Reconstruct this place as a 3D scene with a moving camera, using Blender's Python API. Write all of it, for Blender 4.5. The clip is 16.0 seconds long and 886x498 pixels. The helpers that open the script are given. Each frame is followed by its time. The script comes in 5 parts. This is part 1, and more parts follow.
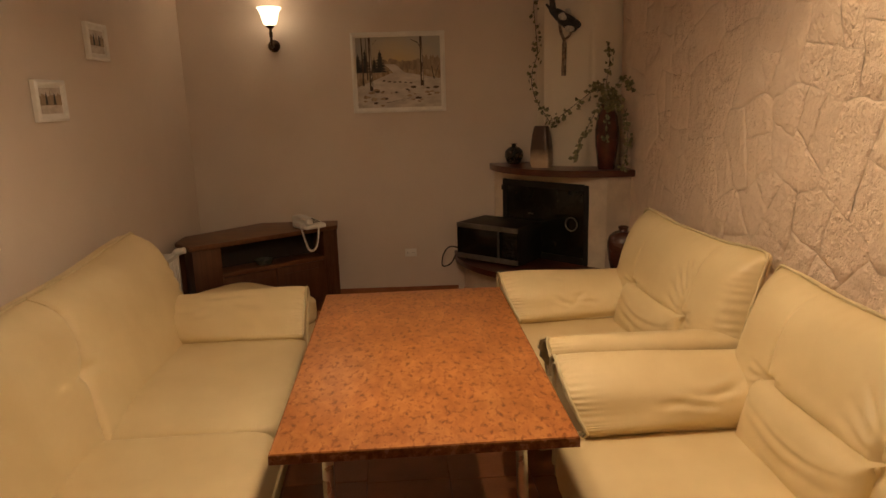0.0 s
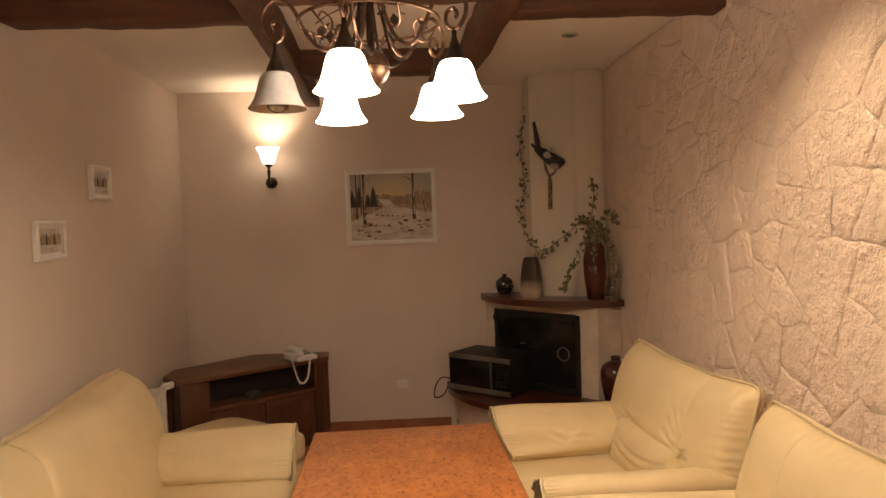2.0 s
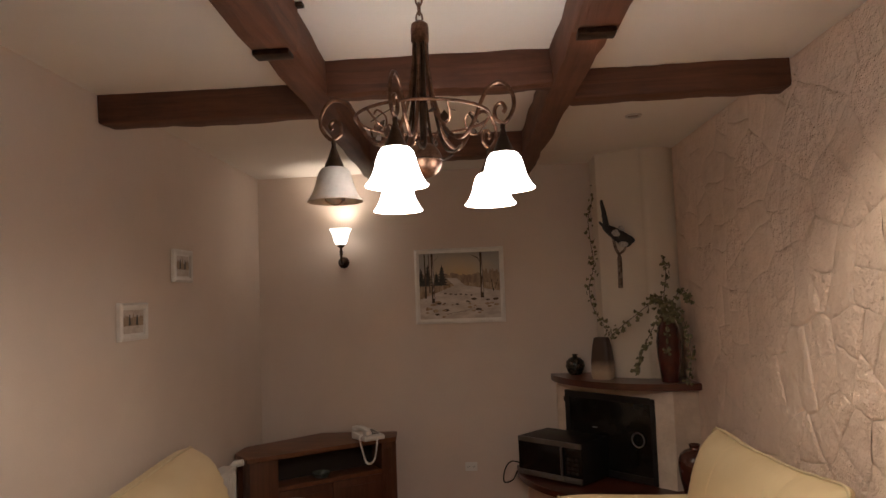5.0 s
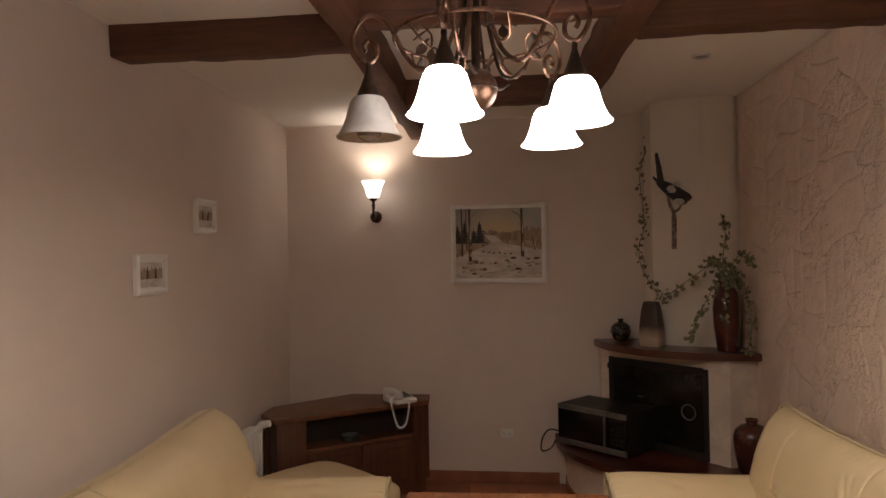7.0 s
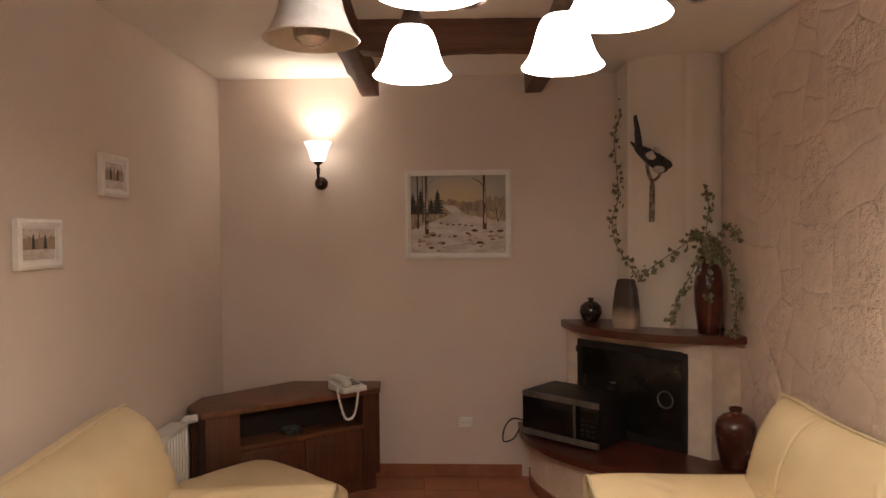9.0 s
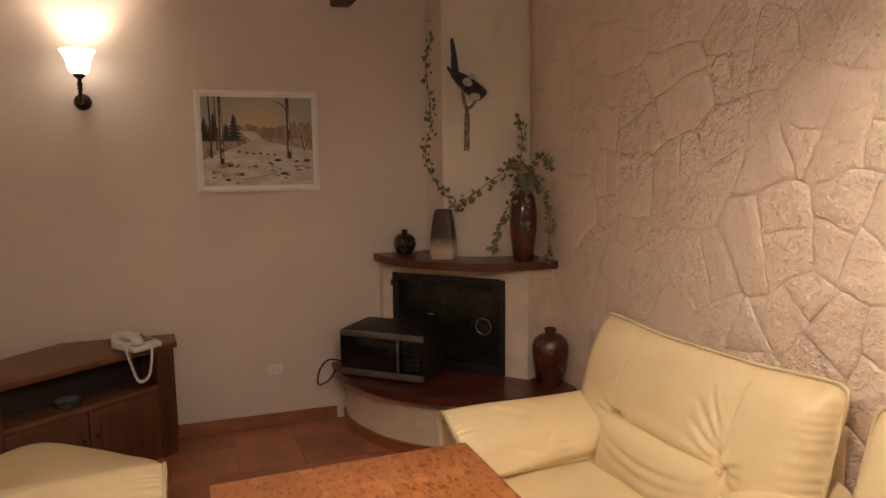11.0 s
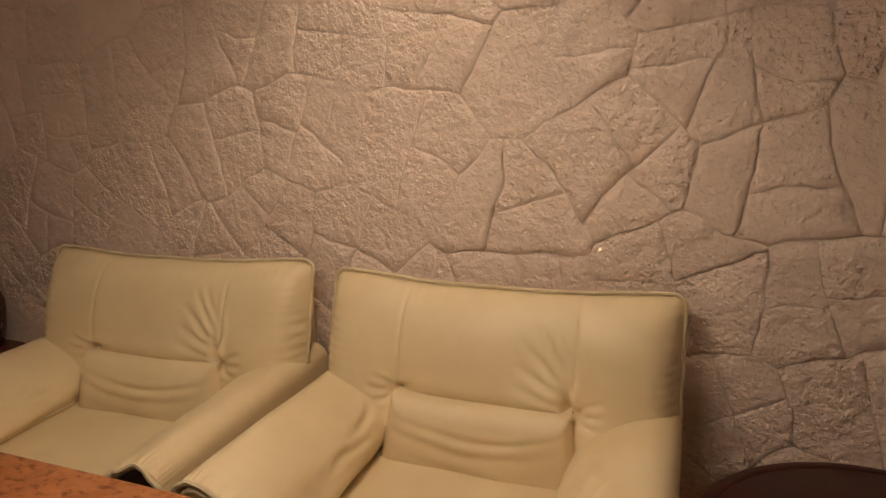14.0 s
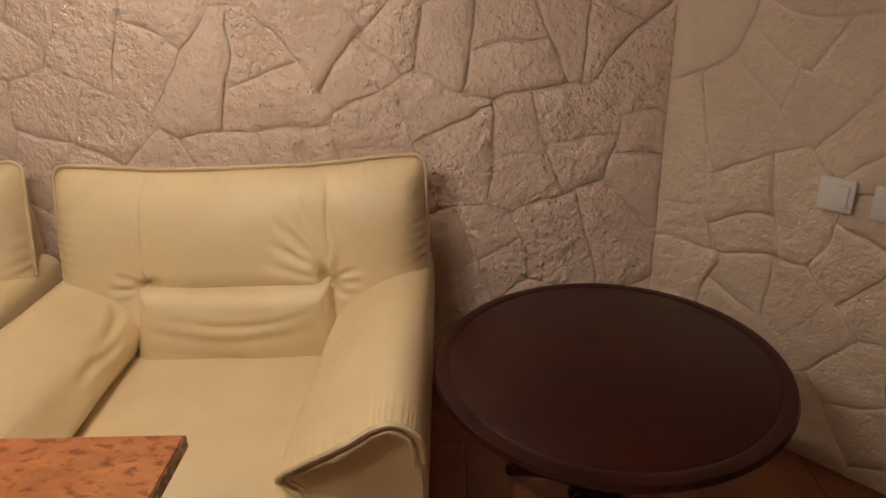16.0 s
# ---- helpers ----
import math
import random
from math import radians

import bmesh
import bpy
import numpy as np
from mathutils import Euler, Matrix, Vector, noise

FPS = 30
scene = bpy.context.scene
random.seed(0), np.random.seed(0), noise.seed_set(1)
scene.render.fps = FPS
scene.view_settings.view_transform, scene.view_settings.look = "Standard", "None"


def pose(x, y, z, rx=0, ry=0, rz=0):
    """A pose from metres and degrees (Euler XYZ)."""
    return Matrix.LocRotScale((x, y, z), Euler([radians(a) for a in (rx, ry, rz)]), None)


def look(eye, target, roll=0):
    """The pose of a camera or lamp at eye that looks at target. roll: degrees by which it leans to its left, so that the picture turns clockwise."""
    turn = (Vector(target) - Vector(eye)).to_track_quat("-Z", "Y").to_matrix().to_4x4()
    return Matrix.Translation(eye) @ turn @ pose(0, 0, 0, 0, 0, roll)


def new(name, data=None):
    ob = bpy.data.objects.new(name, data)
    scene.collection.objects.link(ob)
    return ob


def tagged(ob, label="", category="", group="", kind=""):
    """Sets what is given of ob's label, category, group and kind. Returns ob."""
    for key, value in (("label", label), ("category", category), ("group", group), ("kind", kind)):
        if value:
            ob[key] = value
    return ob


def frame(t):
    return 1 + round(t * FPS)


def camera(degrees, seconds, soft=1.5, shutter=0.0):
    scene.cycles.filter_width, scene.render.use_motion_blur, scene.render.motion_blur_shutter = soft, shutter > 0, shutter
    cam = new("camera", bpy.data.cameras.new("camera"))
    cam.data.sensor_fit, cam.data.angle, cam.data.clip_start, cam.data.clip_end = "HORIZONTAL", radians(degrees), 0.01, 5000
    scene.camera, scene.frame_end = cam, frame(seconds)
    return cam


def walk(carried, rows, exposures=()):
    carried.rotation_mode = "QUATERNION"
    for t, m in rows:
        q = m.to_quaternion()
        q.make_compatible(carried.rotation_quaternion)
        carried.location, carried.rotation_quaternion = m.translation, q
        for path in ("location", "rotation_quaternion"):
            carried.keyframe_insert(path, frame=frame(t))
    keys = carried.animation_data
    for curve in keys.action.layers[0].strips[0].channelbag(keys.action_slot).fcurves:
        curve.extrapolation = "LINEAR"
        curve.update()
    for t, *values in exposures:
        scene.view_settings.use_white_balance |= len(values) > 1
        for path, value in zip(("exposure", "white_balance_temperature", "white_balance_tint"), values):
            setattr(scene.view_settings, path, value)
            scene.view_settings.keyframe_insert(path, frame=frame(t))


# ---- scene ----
cam = camera(66.5, 16.0)
PATH = [
    (0, (-0.104, 0.092, 1.498), (-0.068, 2.041, 1.054), -1.7),
    (0.5, (-0.112, 0.084, 1.527), (-0.054, 2.051, 1.168), -1.6),
    (1, (-0.101, 0.075, 1.533), (-0.055, 2.057, 1.274), -1.5),
    (1.5, (-0.094, 0.071, 1.541), (-0.031, 2.063, 1.379), -1.7),
    (2, (-0.086, 0.07, 1.554), (-0.02, 2.067, 1.468), -2.0),
    (2.5, (-0.07, 0.071, 1.555), (-0.018, 2.07, 1.512), -2.1),
    (3, (-0.065, 0.067, 1.555), (-0.035, 2.067, 1.52), -2.0),
    (3.5, (-0.074, 0.06, 1.565), (-0.08, 2.06, 1.547), -2.1),
    (4, (-0.069, 0.051, 1.579), (-0.11, 2.049, 1.648), -2.5),
    (4.2, (-0.056, 0.052, 1.597), (-0.122, 2.046, 1.737), -2.5),
    (6.3, (0.007, 0.135, 1.584), (-0.316, 2.108, 1.657), -1.1),
    (6.5, (-0.002, 0.179, 1.592), (-0.351, 2.148, 1.636), -1.1),
    (7, (-0.088, 0.35, 1.584), (-0.337, 2.334, 1.604), -1.0),
    (7.5, (-0.154, 0.487, 1.583), (-0.339, 2.479, 1.599), -0.8),
    (8, (-0.180, 0.616, 1.569), (-0.332, 2.611, 1.571), -0.2),
    (8.2, (-0.181, 0.666, 1.564), (-0.331, 2.661, 1.559), 0.0),
    (10.3, (-0.417, 0.97, 1.549), (-0.06, 2.93, 1.367), -1.4),
    (10.5, (-0.511, 0.998, 1.554), (-0.04, 2.931, 1.348), -1.1),
    (11, (-0.526, 1.111, 1.538), (0.1, 2.993, 1.283), -0.7),
    (11.5, (-0.53, 1.203, 1.528), (0.269, 3.014, 1.241), -0.6),
    (12, (-0.529, 1.251, 1.52), (0.552, 2.902, 1.192), -0.2),
    (12.5, (-0.611, 1.297, 1.522), (0.761, 2.701, 1.138), -0.6),
    (13, (-0.661, 1.303, 1.513), (0.905, 2.475, 1.093), -0.4),
    (13.5, (-0.697, 1.274, 1.48), (0.997, 2.244, 1.045), -1.0),
    (14, (-0.707, 1.227, 1.458), (1.078, 1.994, 0.984), -1.3),
    (14.5, (-0.707, 1.176, 1.453), (1.146, 1.682, 0.897), -1.6),
    (15, (-0.71, 1.149, 1.435), (1.162, 1.446, 0.797), -1.5),
    (15.5, (-0.697, 1.133, 1.417), (1.155, 1.357, 0.695), -2.2),
    (16, (-0.695, 1.132, 1.414), (1.128, 1.266, 0.604), -2.3),
]
EXPOSURES = [
    (0.0, -0.14, 7700, 10), (1.5, 0.28, 7000, 10), (2.2, 0.35, 6650, 10), (3.5, 0.23, 6100, 9), (4.2, 0.03, 5850, 9), (6.3, -0.32, 5300, 9), (7.0, -0.19, 5450, 9), (8.2, 0.35, 5550, 9),
    (10.3, 0.54, 5750, 9), (11.0, 0.55, 5850, 9), (12.0, 0.27, 6050, 9), (12.5, 0.06, 6050, 9), (13.5, -0.33, 6050, 9), (14.5, -0.37, 5900, 9), (16.0, -0.15, 5650, 9),
]
walk(cam, [(t, look(eye, target, roll)) for t, eye, target, roll in PATH], EXPOSURES)

# ---- light ----
LAMP_WARM = (1.0, 0.76, 0.53)
world = bpy.data.worlds.new("world")
scene.world = world
world.use_nodes = True
sky = world.node_tree.nodes.new("ShaderNodeTexSky")
sky.sky_type = "NISHITA"
sky.sun_disc = False
sky.sun_elevation = radians(28)
sky.sun_rotation = radians(200)
world.node_tree.links.new(sky.outputs[0], world.node_tree.nodes["Background"].inputs[0])
world.node_tree.nodes["Background"].inputs[1].default_value = 0.05


def lamp(name, kind, place, watts, colour, size=0.03):
    data = bpy.data.lights.new(name, kind)
    data.energy, data.color, data.shadow_soft_size = watts, colour, size
    ob = new(name, data)
    ob.location = place
    return ob


CX, CY = -0.204, 1.95                      # chandelier axis
SHADE_R = 0.254
SHADE_ANGLES = [188 + 72 * i for i in range(5)]
for i, a in enumerate(SHADE_ANGLES):
    if i:                                 # the first bulb is out
        lamp("bulb_light", "POINT", (CX + SHADE_R * math.cos(radians(a)), CY + SHADE_R * math.sin(radians(a)), 1.880), 5.9, LAMP_WARM, 0.025)
lamp("sconce_light", "POINT", (-1.142, 4.915, 2.006), 11.0, LAMP_WARM, 0.03)
daylight = lamp("window_daylight", "AREA", (-2.02, 1.39, 1.20), 20.0, (0.44, 0.86, 1.0))
daylight.data.shape, daylight.data.size, daylight.data.size_y = "RECTANGLE", 1.9, 1.6
daylight.rotation_euler = (0, radians(-90), 0)
spot = lamp("downlight_beam", "SPOT", (0.80, 2.10, 2.52), 35.0, (1.0, 0.75, 0.48), 0.03)
spot.data.spot_size, spot.data.spot_blend = radians(112), 0.7

# ---- materials ----
def material(name):
    m = bpy.data.materials.new(name)
    m.use_nodes = True
    return m, m.node_tree.nodes, m.node_tree.links, m.node_tree.nodes["Principled BSDF"]


def ramp(nodes, links, source, stops):
    r = nodes.new("ShaderNodeValToRGB")
    while len(r.color_ramp.elements) < len(stops):
        r.color_ramp.elements.new(0.5)
    for e, (p, c) in zip(r.color_ramp.elements, stops):
        e.position, e.color = p, (*c, 1)
    links.new(source, r.inputs[0])
    return r.outputs[0]


def noise_tex(nodes, links, coords, scale, detail=4.0, rough=0.55, distort=0.0):
    n = nodes.new("ShaderNodeTexNoise")
    n.inputs["Scale"].default_value, n.inputs["Detail"].default_value = scale, detail
    n.inputs["Roughness"].default_value, n.inputs["Distortion"].default_value = rough, distort
    links.new(coords, n.inputs["Vector"])
    return n.outputs["Fac"]


def bump(nodes, links, bsdf, heights):
    """heights: (socket, distance, strength), stacked."""
    last = None
    for h, d, s in heights:
        b = nodes.new("ShaderNodeBump")
        b.inputs["Distance"].default_value, b.inputs["Strength"].default_value = d, s
        links.new(h, b.inputs["Height"])
        if last:
            links.new(last, b.inputs["Normal"])
        last = b.outputs[0]
    links.new(last, bsdf.inputs["Normal"])


def surface(name, dark, light, scale=6.0, rough=0.5, fine=120.0, relief=0.0006, metal=0.0, spread=(0.35, 0.68), stretch=(1, 1, 1), vary=0.0, coat=0.0, big=0.0):
    """A two-scale painted, moulded or cast surface in real-world size."""
    m, nodes, links, bsdf = material(name)
    geo = nodes.new("ShaderNodeNewGeometry")
    mapping = nodes.new("ShaderNodeMapping")
    mapping.inputs["Scale"].default_value = stretch
    links.new(geo.outputs["Position"], mapping.inputs[0])
    p = mapping.outputs[0]
    a = noise_tex(nodes, links, p, scale, 5)
    f = noise_tex(nodes, links, p, fine, 3)
    mix = nodes.new("ShaderNodeMath")
    mix.operation = "MULTIPLY_ADD"
    links.new(f, mix.inputs[0])
    mix.inputs[1].default_value = 0.35
    links.new(a, mix.inputs[2])
    sub = nodes.new("ShaderNodeMath")
    sub.operation = "SUBTRACT"
    links.new(mix.outputs[0], sub.inputs[0])
    sub.inputs[1].default_value = 0.175
    col = ramp(nodes, links, sub.outputs[0], [(spread[0], dark), (spread[1], light)])
    if vary:
        info = nodes.new("ShaderNodeObjectInfo")
        hsv = nodes.new("ShaderNodeHueSaturation")
        rng = nodes.new("ShaderNodeMapRange")
        rng.inputs["To Min"].default_value, rng.inputs["To Max"].default_value = 1 - vary, 1 + vary
        links.new(info.outputs["Random"], rng.inputs[0])
        links.new(rng.outputs[0], hsv.inputs["Value"])
        links.new(col, hsv.inputs["Color"])
        col = hsv.outputs[0]
    links.new(col, bsdf.inputs["Base Color"])
    bsdf.inputs["Metallic"].default_value = metal
    bsdf.inputs["Coat Weight"].default_value = coat
    bsdf.inputs["Coat Roughness"].default_value = 0.12
    rr = nodes.new("ShaderNodeMapRange")
    rr.inputs["To Min"].default_value, rr.inputs["To Max"].default_value = max(rough - 0.08, 0.03), min(rough + 0.1, 1)
    links.new(a, rr.inputs[0])
    links.new(rr.outputs[0], bsdf.inputs["Roughness"])
    hs = []
    if big:
        hs.append((a, big, 0.9))
    if relief:
        hs.append((f, relief, 0.7))
    if hs:
        bump(nodes, links, bsdf, hs)
    return m


def wood(name, dark, light, axis, rough=0.45, scale=1.0, coat=0.0, relief=0.0008):
    """Grain drawn out along one axis (0 x, 1 y, 2 z)."""
    m, nodes, links, bsdf = material(name)
    geo = nodes.new("ShaderNodeNewGeometry")
    mapping = nodes.new("ShaderNodeMapping")
    s = [26 * scale] * 3
    s[axis] = 1.6 * scale
    mapping.inputs["Scale"].default_value = s
    links.new(geo.outputs["Position"], mapping.inputs[0])
    a = noise_tex(nodes, links, mapping.outputs[0], 1.0, 6, 0.65, 0.6)
    b = noise_tex(nodes, links, geo.outputs["Position"], 5.0, 3)
    mix = nodes.new("ShaderNodeMath")
    mix.operation = "MULTIPLY_ADD"
    links.new(b, mix.inputs[0])
    mix.inputs[1].default_value = 0.5
    links.new(a, mix.inputs[2])
    sub = nodes.new("ShaderNodeMath")
    sub.operation = "SUBTRACT"
    links.new(mix.outputs[0], sub.inputs[0])
    sub.inputs[1].default_value = 0.25
    links.new(ramp(nodes, links, sub.outputs[0], [(0.32, dark), (0.68, light)]), bsdf.inputs["Base Color"])
    bsdf.inputs["Roughness"].default_value = rough
    bsdf.inputs["Coat Weight"].default_value = coat
    bsdf.inputs["Coat Roughness"].default_value = 0.1
    bump(nodes, links, bsdf, [(a, relief, 0.8)])
    return m


def glow(name, colour, strength):
    m, nodes, links, bsdf = material(name)
    bsdf.inputs["Base Color"].default_value = (0.85, 0.82, 0.76, 1)
    bsdf.inputs["Roughness"].default_value = 0.35
    bsdf.inputs["Emission Color"].default_value = (*colour, 1)
    bsdf.inputs["Emission Strength"].default_value = strength
    return m


def burl():
    m, nodes, links, bsdf = material("burl_laminate")
    geo = nodes.new("ShaderNodeNewGeometry")
    p = geo.outputs["Position"]
    mp = nodes.new("ShaderNodeMapping")
    mp.inputs["Scale"].default_value = (1.5, 0.8, 1)
    links.new(p, mp.inputs[0])
    a = noise_tex(nodes, links, mp.outputs[0], 17, 5, 0.6, 0.5)
    b = noise_tex(nodes, links, mp.outputs[0], 42, 3, 0.55, 0.3)
    c = noise_tex(nodes, links, p, 5, 3)
    base = ramp(nodes, links, a, [(0.34, (0.40, 0.145, 0.050)), (0.5, (0.48, 0.190, 0.068)), (0.66, (0.56, 0.245, 0.095))])
    specks = ramp(nodes, links, b, [(0.30, (0.42, 0.30, 0.22)), (0.40, (0.72, 0.62, 0.54)), (0.47, (1, 1, 1))])
    cloud = ramp(nodes, links, c, [(0.3, (0.84, 0.80, 0.76)), (0.7, (1.08, 1.06, 1.04))])
    out = base
    for extra in (specks, cloud):
        mul = nodes.new("ShaderNodeMix")
        mul.data_type, mul.blend_type = "RGBA", "MULTIPLY"
        mul.inputs[0].default_value = 1.0
        links.new(out, mul.inputs[6])
        links.new(extra, mul.inputs[7])
        out = mul.outputs[2]
    links.new(out, bsdf.inputs["Base Color"])
    bsdf.inputs["Roughness"].default_value = 0.30
    bump(nodes, links, bsdf, [(b, 0.0003, 0.5)])
    return m


def leather():
    m, nodes, links, bsdf = material("cream_leather")
    tc = nodes.new("ShaderNodeTexCoord")
    p = tc.outputs["Object"]
    a = noise_tex(nodes, links, p, 3.5, 4)
    w = noise_tex(nodes, links, p, 16, 2, 0.5, 0.6)
    v = nodes.new("ShaderNodeTexVoronoi")
    v.inputs["Scale"].default_value = 420
    links.new(p, v.inputs["Vector"])
    links.new(ramp(nodes, links, a, [(0.3, (0.72, 0.570, 0.335)), (0.72, (0.81, 0.66, 0.41))]), bsdf.inputs["Base Color"])
    rr = nodes.new("ShaderNodeMapRange")
    rr.inputs["To Min"].default_value, rr.inputs["To Max"].default_value = 0.36, 0.48
    links.new(w, rr.inputs[0])
    links.new(rr.outputs[0], bsdf.inputs["Roughness"])
    bump(nodes, links, bsdf, [(w, 0.002, 0.3), (v.outputs["Distance"], 0.0005, 0.4)])
    return m


def stone_plaster(name, dark, light, vary=0.05, rough=1.0):
    m, nodes, links, bsdf = material(name)
    geo = nodes.new("ShaderNodeNewGeometry")
    info = nodes.new("ShaderNodeObjectInfo")
    p = geo.outputs["Position"]
    a = noise_tex(nodes, links, p, 9, 5, 0.6)
    b = noise_tex(nodes, links, p, 30, 4, 0.55, 0.15)
    f = noise_tex(nodes, links, p, 90, 2, 0.5)
    pits = nodes.new("ShaderNodeTexVoronoi")
    pits.inputs["Scale"].default_value = 55
    links.new(p, pits.inputs["Vector"])
    mix = nodes.new("ShaderNodeHueSaturation")
    rng = nodes.new("ShaderNodeMapRange")
    rng.inputs["To Min"].default_value, rng.inputs["To Max"].default_value = 1 - vary, 1 + vary
    links.new(info.outputs["Random"], rng.inputs[0])
    links.new(rng.outputs[0], mix.inputs["Value"])
    links.new(ramp(nodes, links, a, [(0.3, dark), (0.7, light)]), mix.inputs["Color"])
    links.new(mix.outputs[0], bsdf.inputs["Base Color"])
    bsdf.inputs["Roughness"].default_value = 0.72
    hole = ramp(nodes, links, pits.outputs["Distance"], [(0.0, (0, 0, 0)), (0.32, (1, 1, 1))])
    # rough faces differ from stone to stone: some pitted, some smooth
    power = nodes.new("ShaderNodeMapRange")
    power.inputs["To Min"].default_value, power.inputs["To Max"].default_value = 0.3 * rough, rough
    links.new(info.outputs["Random"], power.inputs[0])
    b1 = nodes.new("ShaderNodeBump")
    b1.inputs["Distance"].default_value = 0.021
    links.new(power.outputs[0], b1.inputs["Strength"])
    links.new(b, b1.inputs["Height"])
    b2 = nodes.new("ShaderNodeBump")
    b2.inputs["Distance"].default_value, b2.inputs["Strength"].default_value = 0.03, 0.9 * rough
    links.new(a, b2.inputs["Height"])
    links.new(b1.outputs[0], b2.inputs["Normal"])
    b3 = nodes.new("ShaderNodeBump")
    b3.inputs["Distance"].default_value = 0.005
    links.new(power.outputs[0], b3.inputs["Strength"])
    links.new(hole, b3.inputs["Height"])
    links.new(b2.outputs[0], b3.inputs["Normal"])
    b4 = nodes.new("ShaderNodeBump")
    b4.inputs["Distance"].default_value, b4.inputs["Strength"].default_value = 0.0022, 0.6
    links.new(f, b4.inputs["Height"])
    links.new(b3.outputs[0], b4.inputs["Normal"])
    links.new(b4.outputs[0], bsdf.inputs["Normal"])
    return m


def glass(name, colour=(1, 1, 1), rough=0.02):
    m, nodes, links, bsdf = material(name)
    bsdf.inputs["Base Color"].default_value = (*colour, 1)
    bsdf.inputs["Transmission Weight"].default_value = 1
    bsdf.inputs["Roughness"].default_value = rough
    return m


def fade(name, low, high, z0, z1):
    """A glaze that runs from one colour at z0 to another at z1."""
    m, nodes, links, bsdf = material(name)
    geo = nodes.new("ShaderNodeNewGeometry")
    sep = nodes.new("ShaderNodeSeparateXYZ")
    links.new(geo.outputs["Position"], sep.inputs[0])
    n = noise_tex(nodes, links, geo.outputs["Position"], 18, 4)
    rng = nodes.new("ShaderNodeMapRange")
    rng.inputs["From Min"].default_value, rng.inputs["From Max"].default_value = z0, z1
    links.new(sep.outputs[2], rng.inputs[0])
    add = nodes.new("ShaderNodeMath")
    add.operation = "MULTIPLY_ADD"
    links.new(n, add.inputs[0])
    add.inputs[1].default_value = 0.3
    links.new(rng.outputs[0], add.inputs[2])
    links.new(ramp(nodes, links, add.outputs[0], [(0.25, low), (0.95, high)]), bsdf.inputs["Base Color"])
    bsdf.inputs["Roughness"].default_value = 0.4
    return m


M_PLASTER = surface("beige_wall_paint", (0.71, 0.61, 0.54), (0.77, 0.67, 0.595), 1.6, 0.75, 160, 0.0007)
M_CEILING = surface("white_ceiling_paint", (0.82, 0.78, 0.73), (0.87, 0.83, 0.78), 1.2, 0.8, 140, 0.0005)
M_STONE = stone_plaster("stone_plaster", (0.77, 0.61, 0.50), (0.85, 0.69, 0.575))
M_STONE_SMOOTH = stone_plaster("worn_smooth_stone_plaster", (0.77, 0.61, 0.50), (0.85, 0.69, 0.575), 0.05, 0.4)
# yellower copy of the wall stone: the slant's warmer light put into colour
M_STONE_WARMLIT = stone_plaster("warm_lit_stone_plaster", (0.72, 0.59, 0.455), (0.79, 0.66, 0.52), 0.04, 0.55)
M_JOINT = surface("stone_joint", (0.74, 0.60, 0.49), (0.80, 0.66, 0.55), 14, 0.85, 90, 0.003)
M_WHITESTONE = surface("white_stone_plaster", (0.64, 0.53, 0.43), (0.77, 0.65, 0.53), 7, 0.8, 45, 0.004)
M_CHIMNEY = surface("chimney_plaster", (0.72, 0.65, 0.55), (0.78, 0.70, 0.60), 2, 0.8, 120, 0.0008)
M_TILE = surface("terracotta_tile", (0.28, 0.103, 0.050), (0.40, 0.160, 0.082), 5, 0.33, 90, 0.0004, vary=0.10)
M_GROUT = surface("floor_grout", (0.23, 0.085, 0.042), (0.31, 0.12, 0.06), 12, 0.9, 200, 0.001)
M_LEATHER = leather()
M_PIPING = surface("leather_piping", (0.62, 0.51, 0.31), (0.74, 0.62, 0.40), 12, 0.45, 300, 0.0004)
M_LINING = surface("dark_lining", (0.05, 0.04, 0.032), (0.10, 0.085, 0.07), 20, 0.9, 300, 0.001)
M_BURL = burl()
M_BURL_EDGE = surface("table_edge", (0.15, 0.055, 0.024), (0.32, 0.13, 0.055), 40, 0.25, 120, 0.0004)
M_CHROME = surface("brushed_steel", (0.55, 0.54, 0.52), (0.68, 0.67, 0.65), 20, 0.28, 200, 0.0001, metal=1.0)
M_BEAM_X = wood("beam_wood_across", (0.062, 0.023, 0.011), (0.145, 0.056, 0.028), 0, 0.6, 1.0, 0.0, 0.005)
M_BEAM_Y = wood("beam_wood_along", (0.062, 0.023, 0.011), (0.145, 0.056, 0.028), 1, 0.6, 1.0, 0.0, 0.005)
M_BRONZE = surface("antique_bronze", (0.10, 0.053, 0.035), (0.29, 0.17, 0.11), 30, 0.40, 180, 0.0002, metal=1.0)
M_DARKBRONZE = surface("dark_bronze", (0.03, 0.018, 0.012), (0.085, 0.05, 0.03), 30, 0.45, 180, 0.0002, metal=0.8)
M_SHADE_LIT = glow("lit_opal_glass", (1.0, 0.84, 0.67), 17.0)
M_SHADE_SCONCE = glow("lit_sconce_glass", (1.0, 0.80, 0.58), 3.8)
M_SHADE_OFF = surface("opal_glass", (0.50, 0.45, 0.41), (0.66, 0.61, 0.56), 9, 0.3, 60, 0.0002)
M_BULB = surface("silver_bulb", (0.35, 0.34, 0.33), (0.6, 0.59, 0.57), 30, 0.2, 200, 0.0001, metal=0.7)
M_DOWNLIGHT = glow("downlight_glass", (1.0, 0.85, 0.62), 25.0)
# one oak twice: light on flat boards and shade on uprights are coloured in
M_CABINET_LIT = wood("oak_veneer_lit", (0.095, 0.034, 0.014), (0.20, 0.078, 0.032), 0, 0.42, 0.8, 0.15, 0.0005)
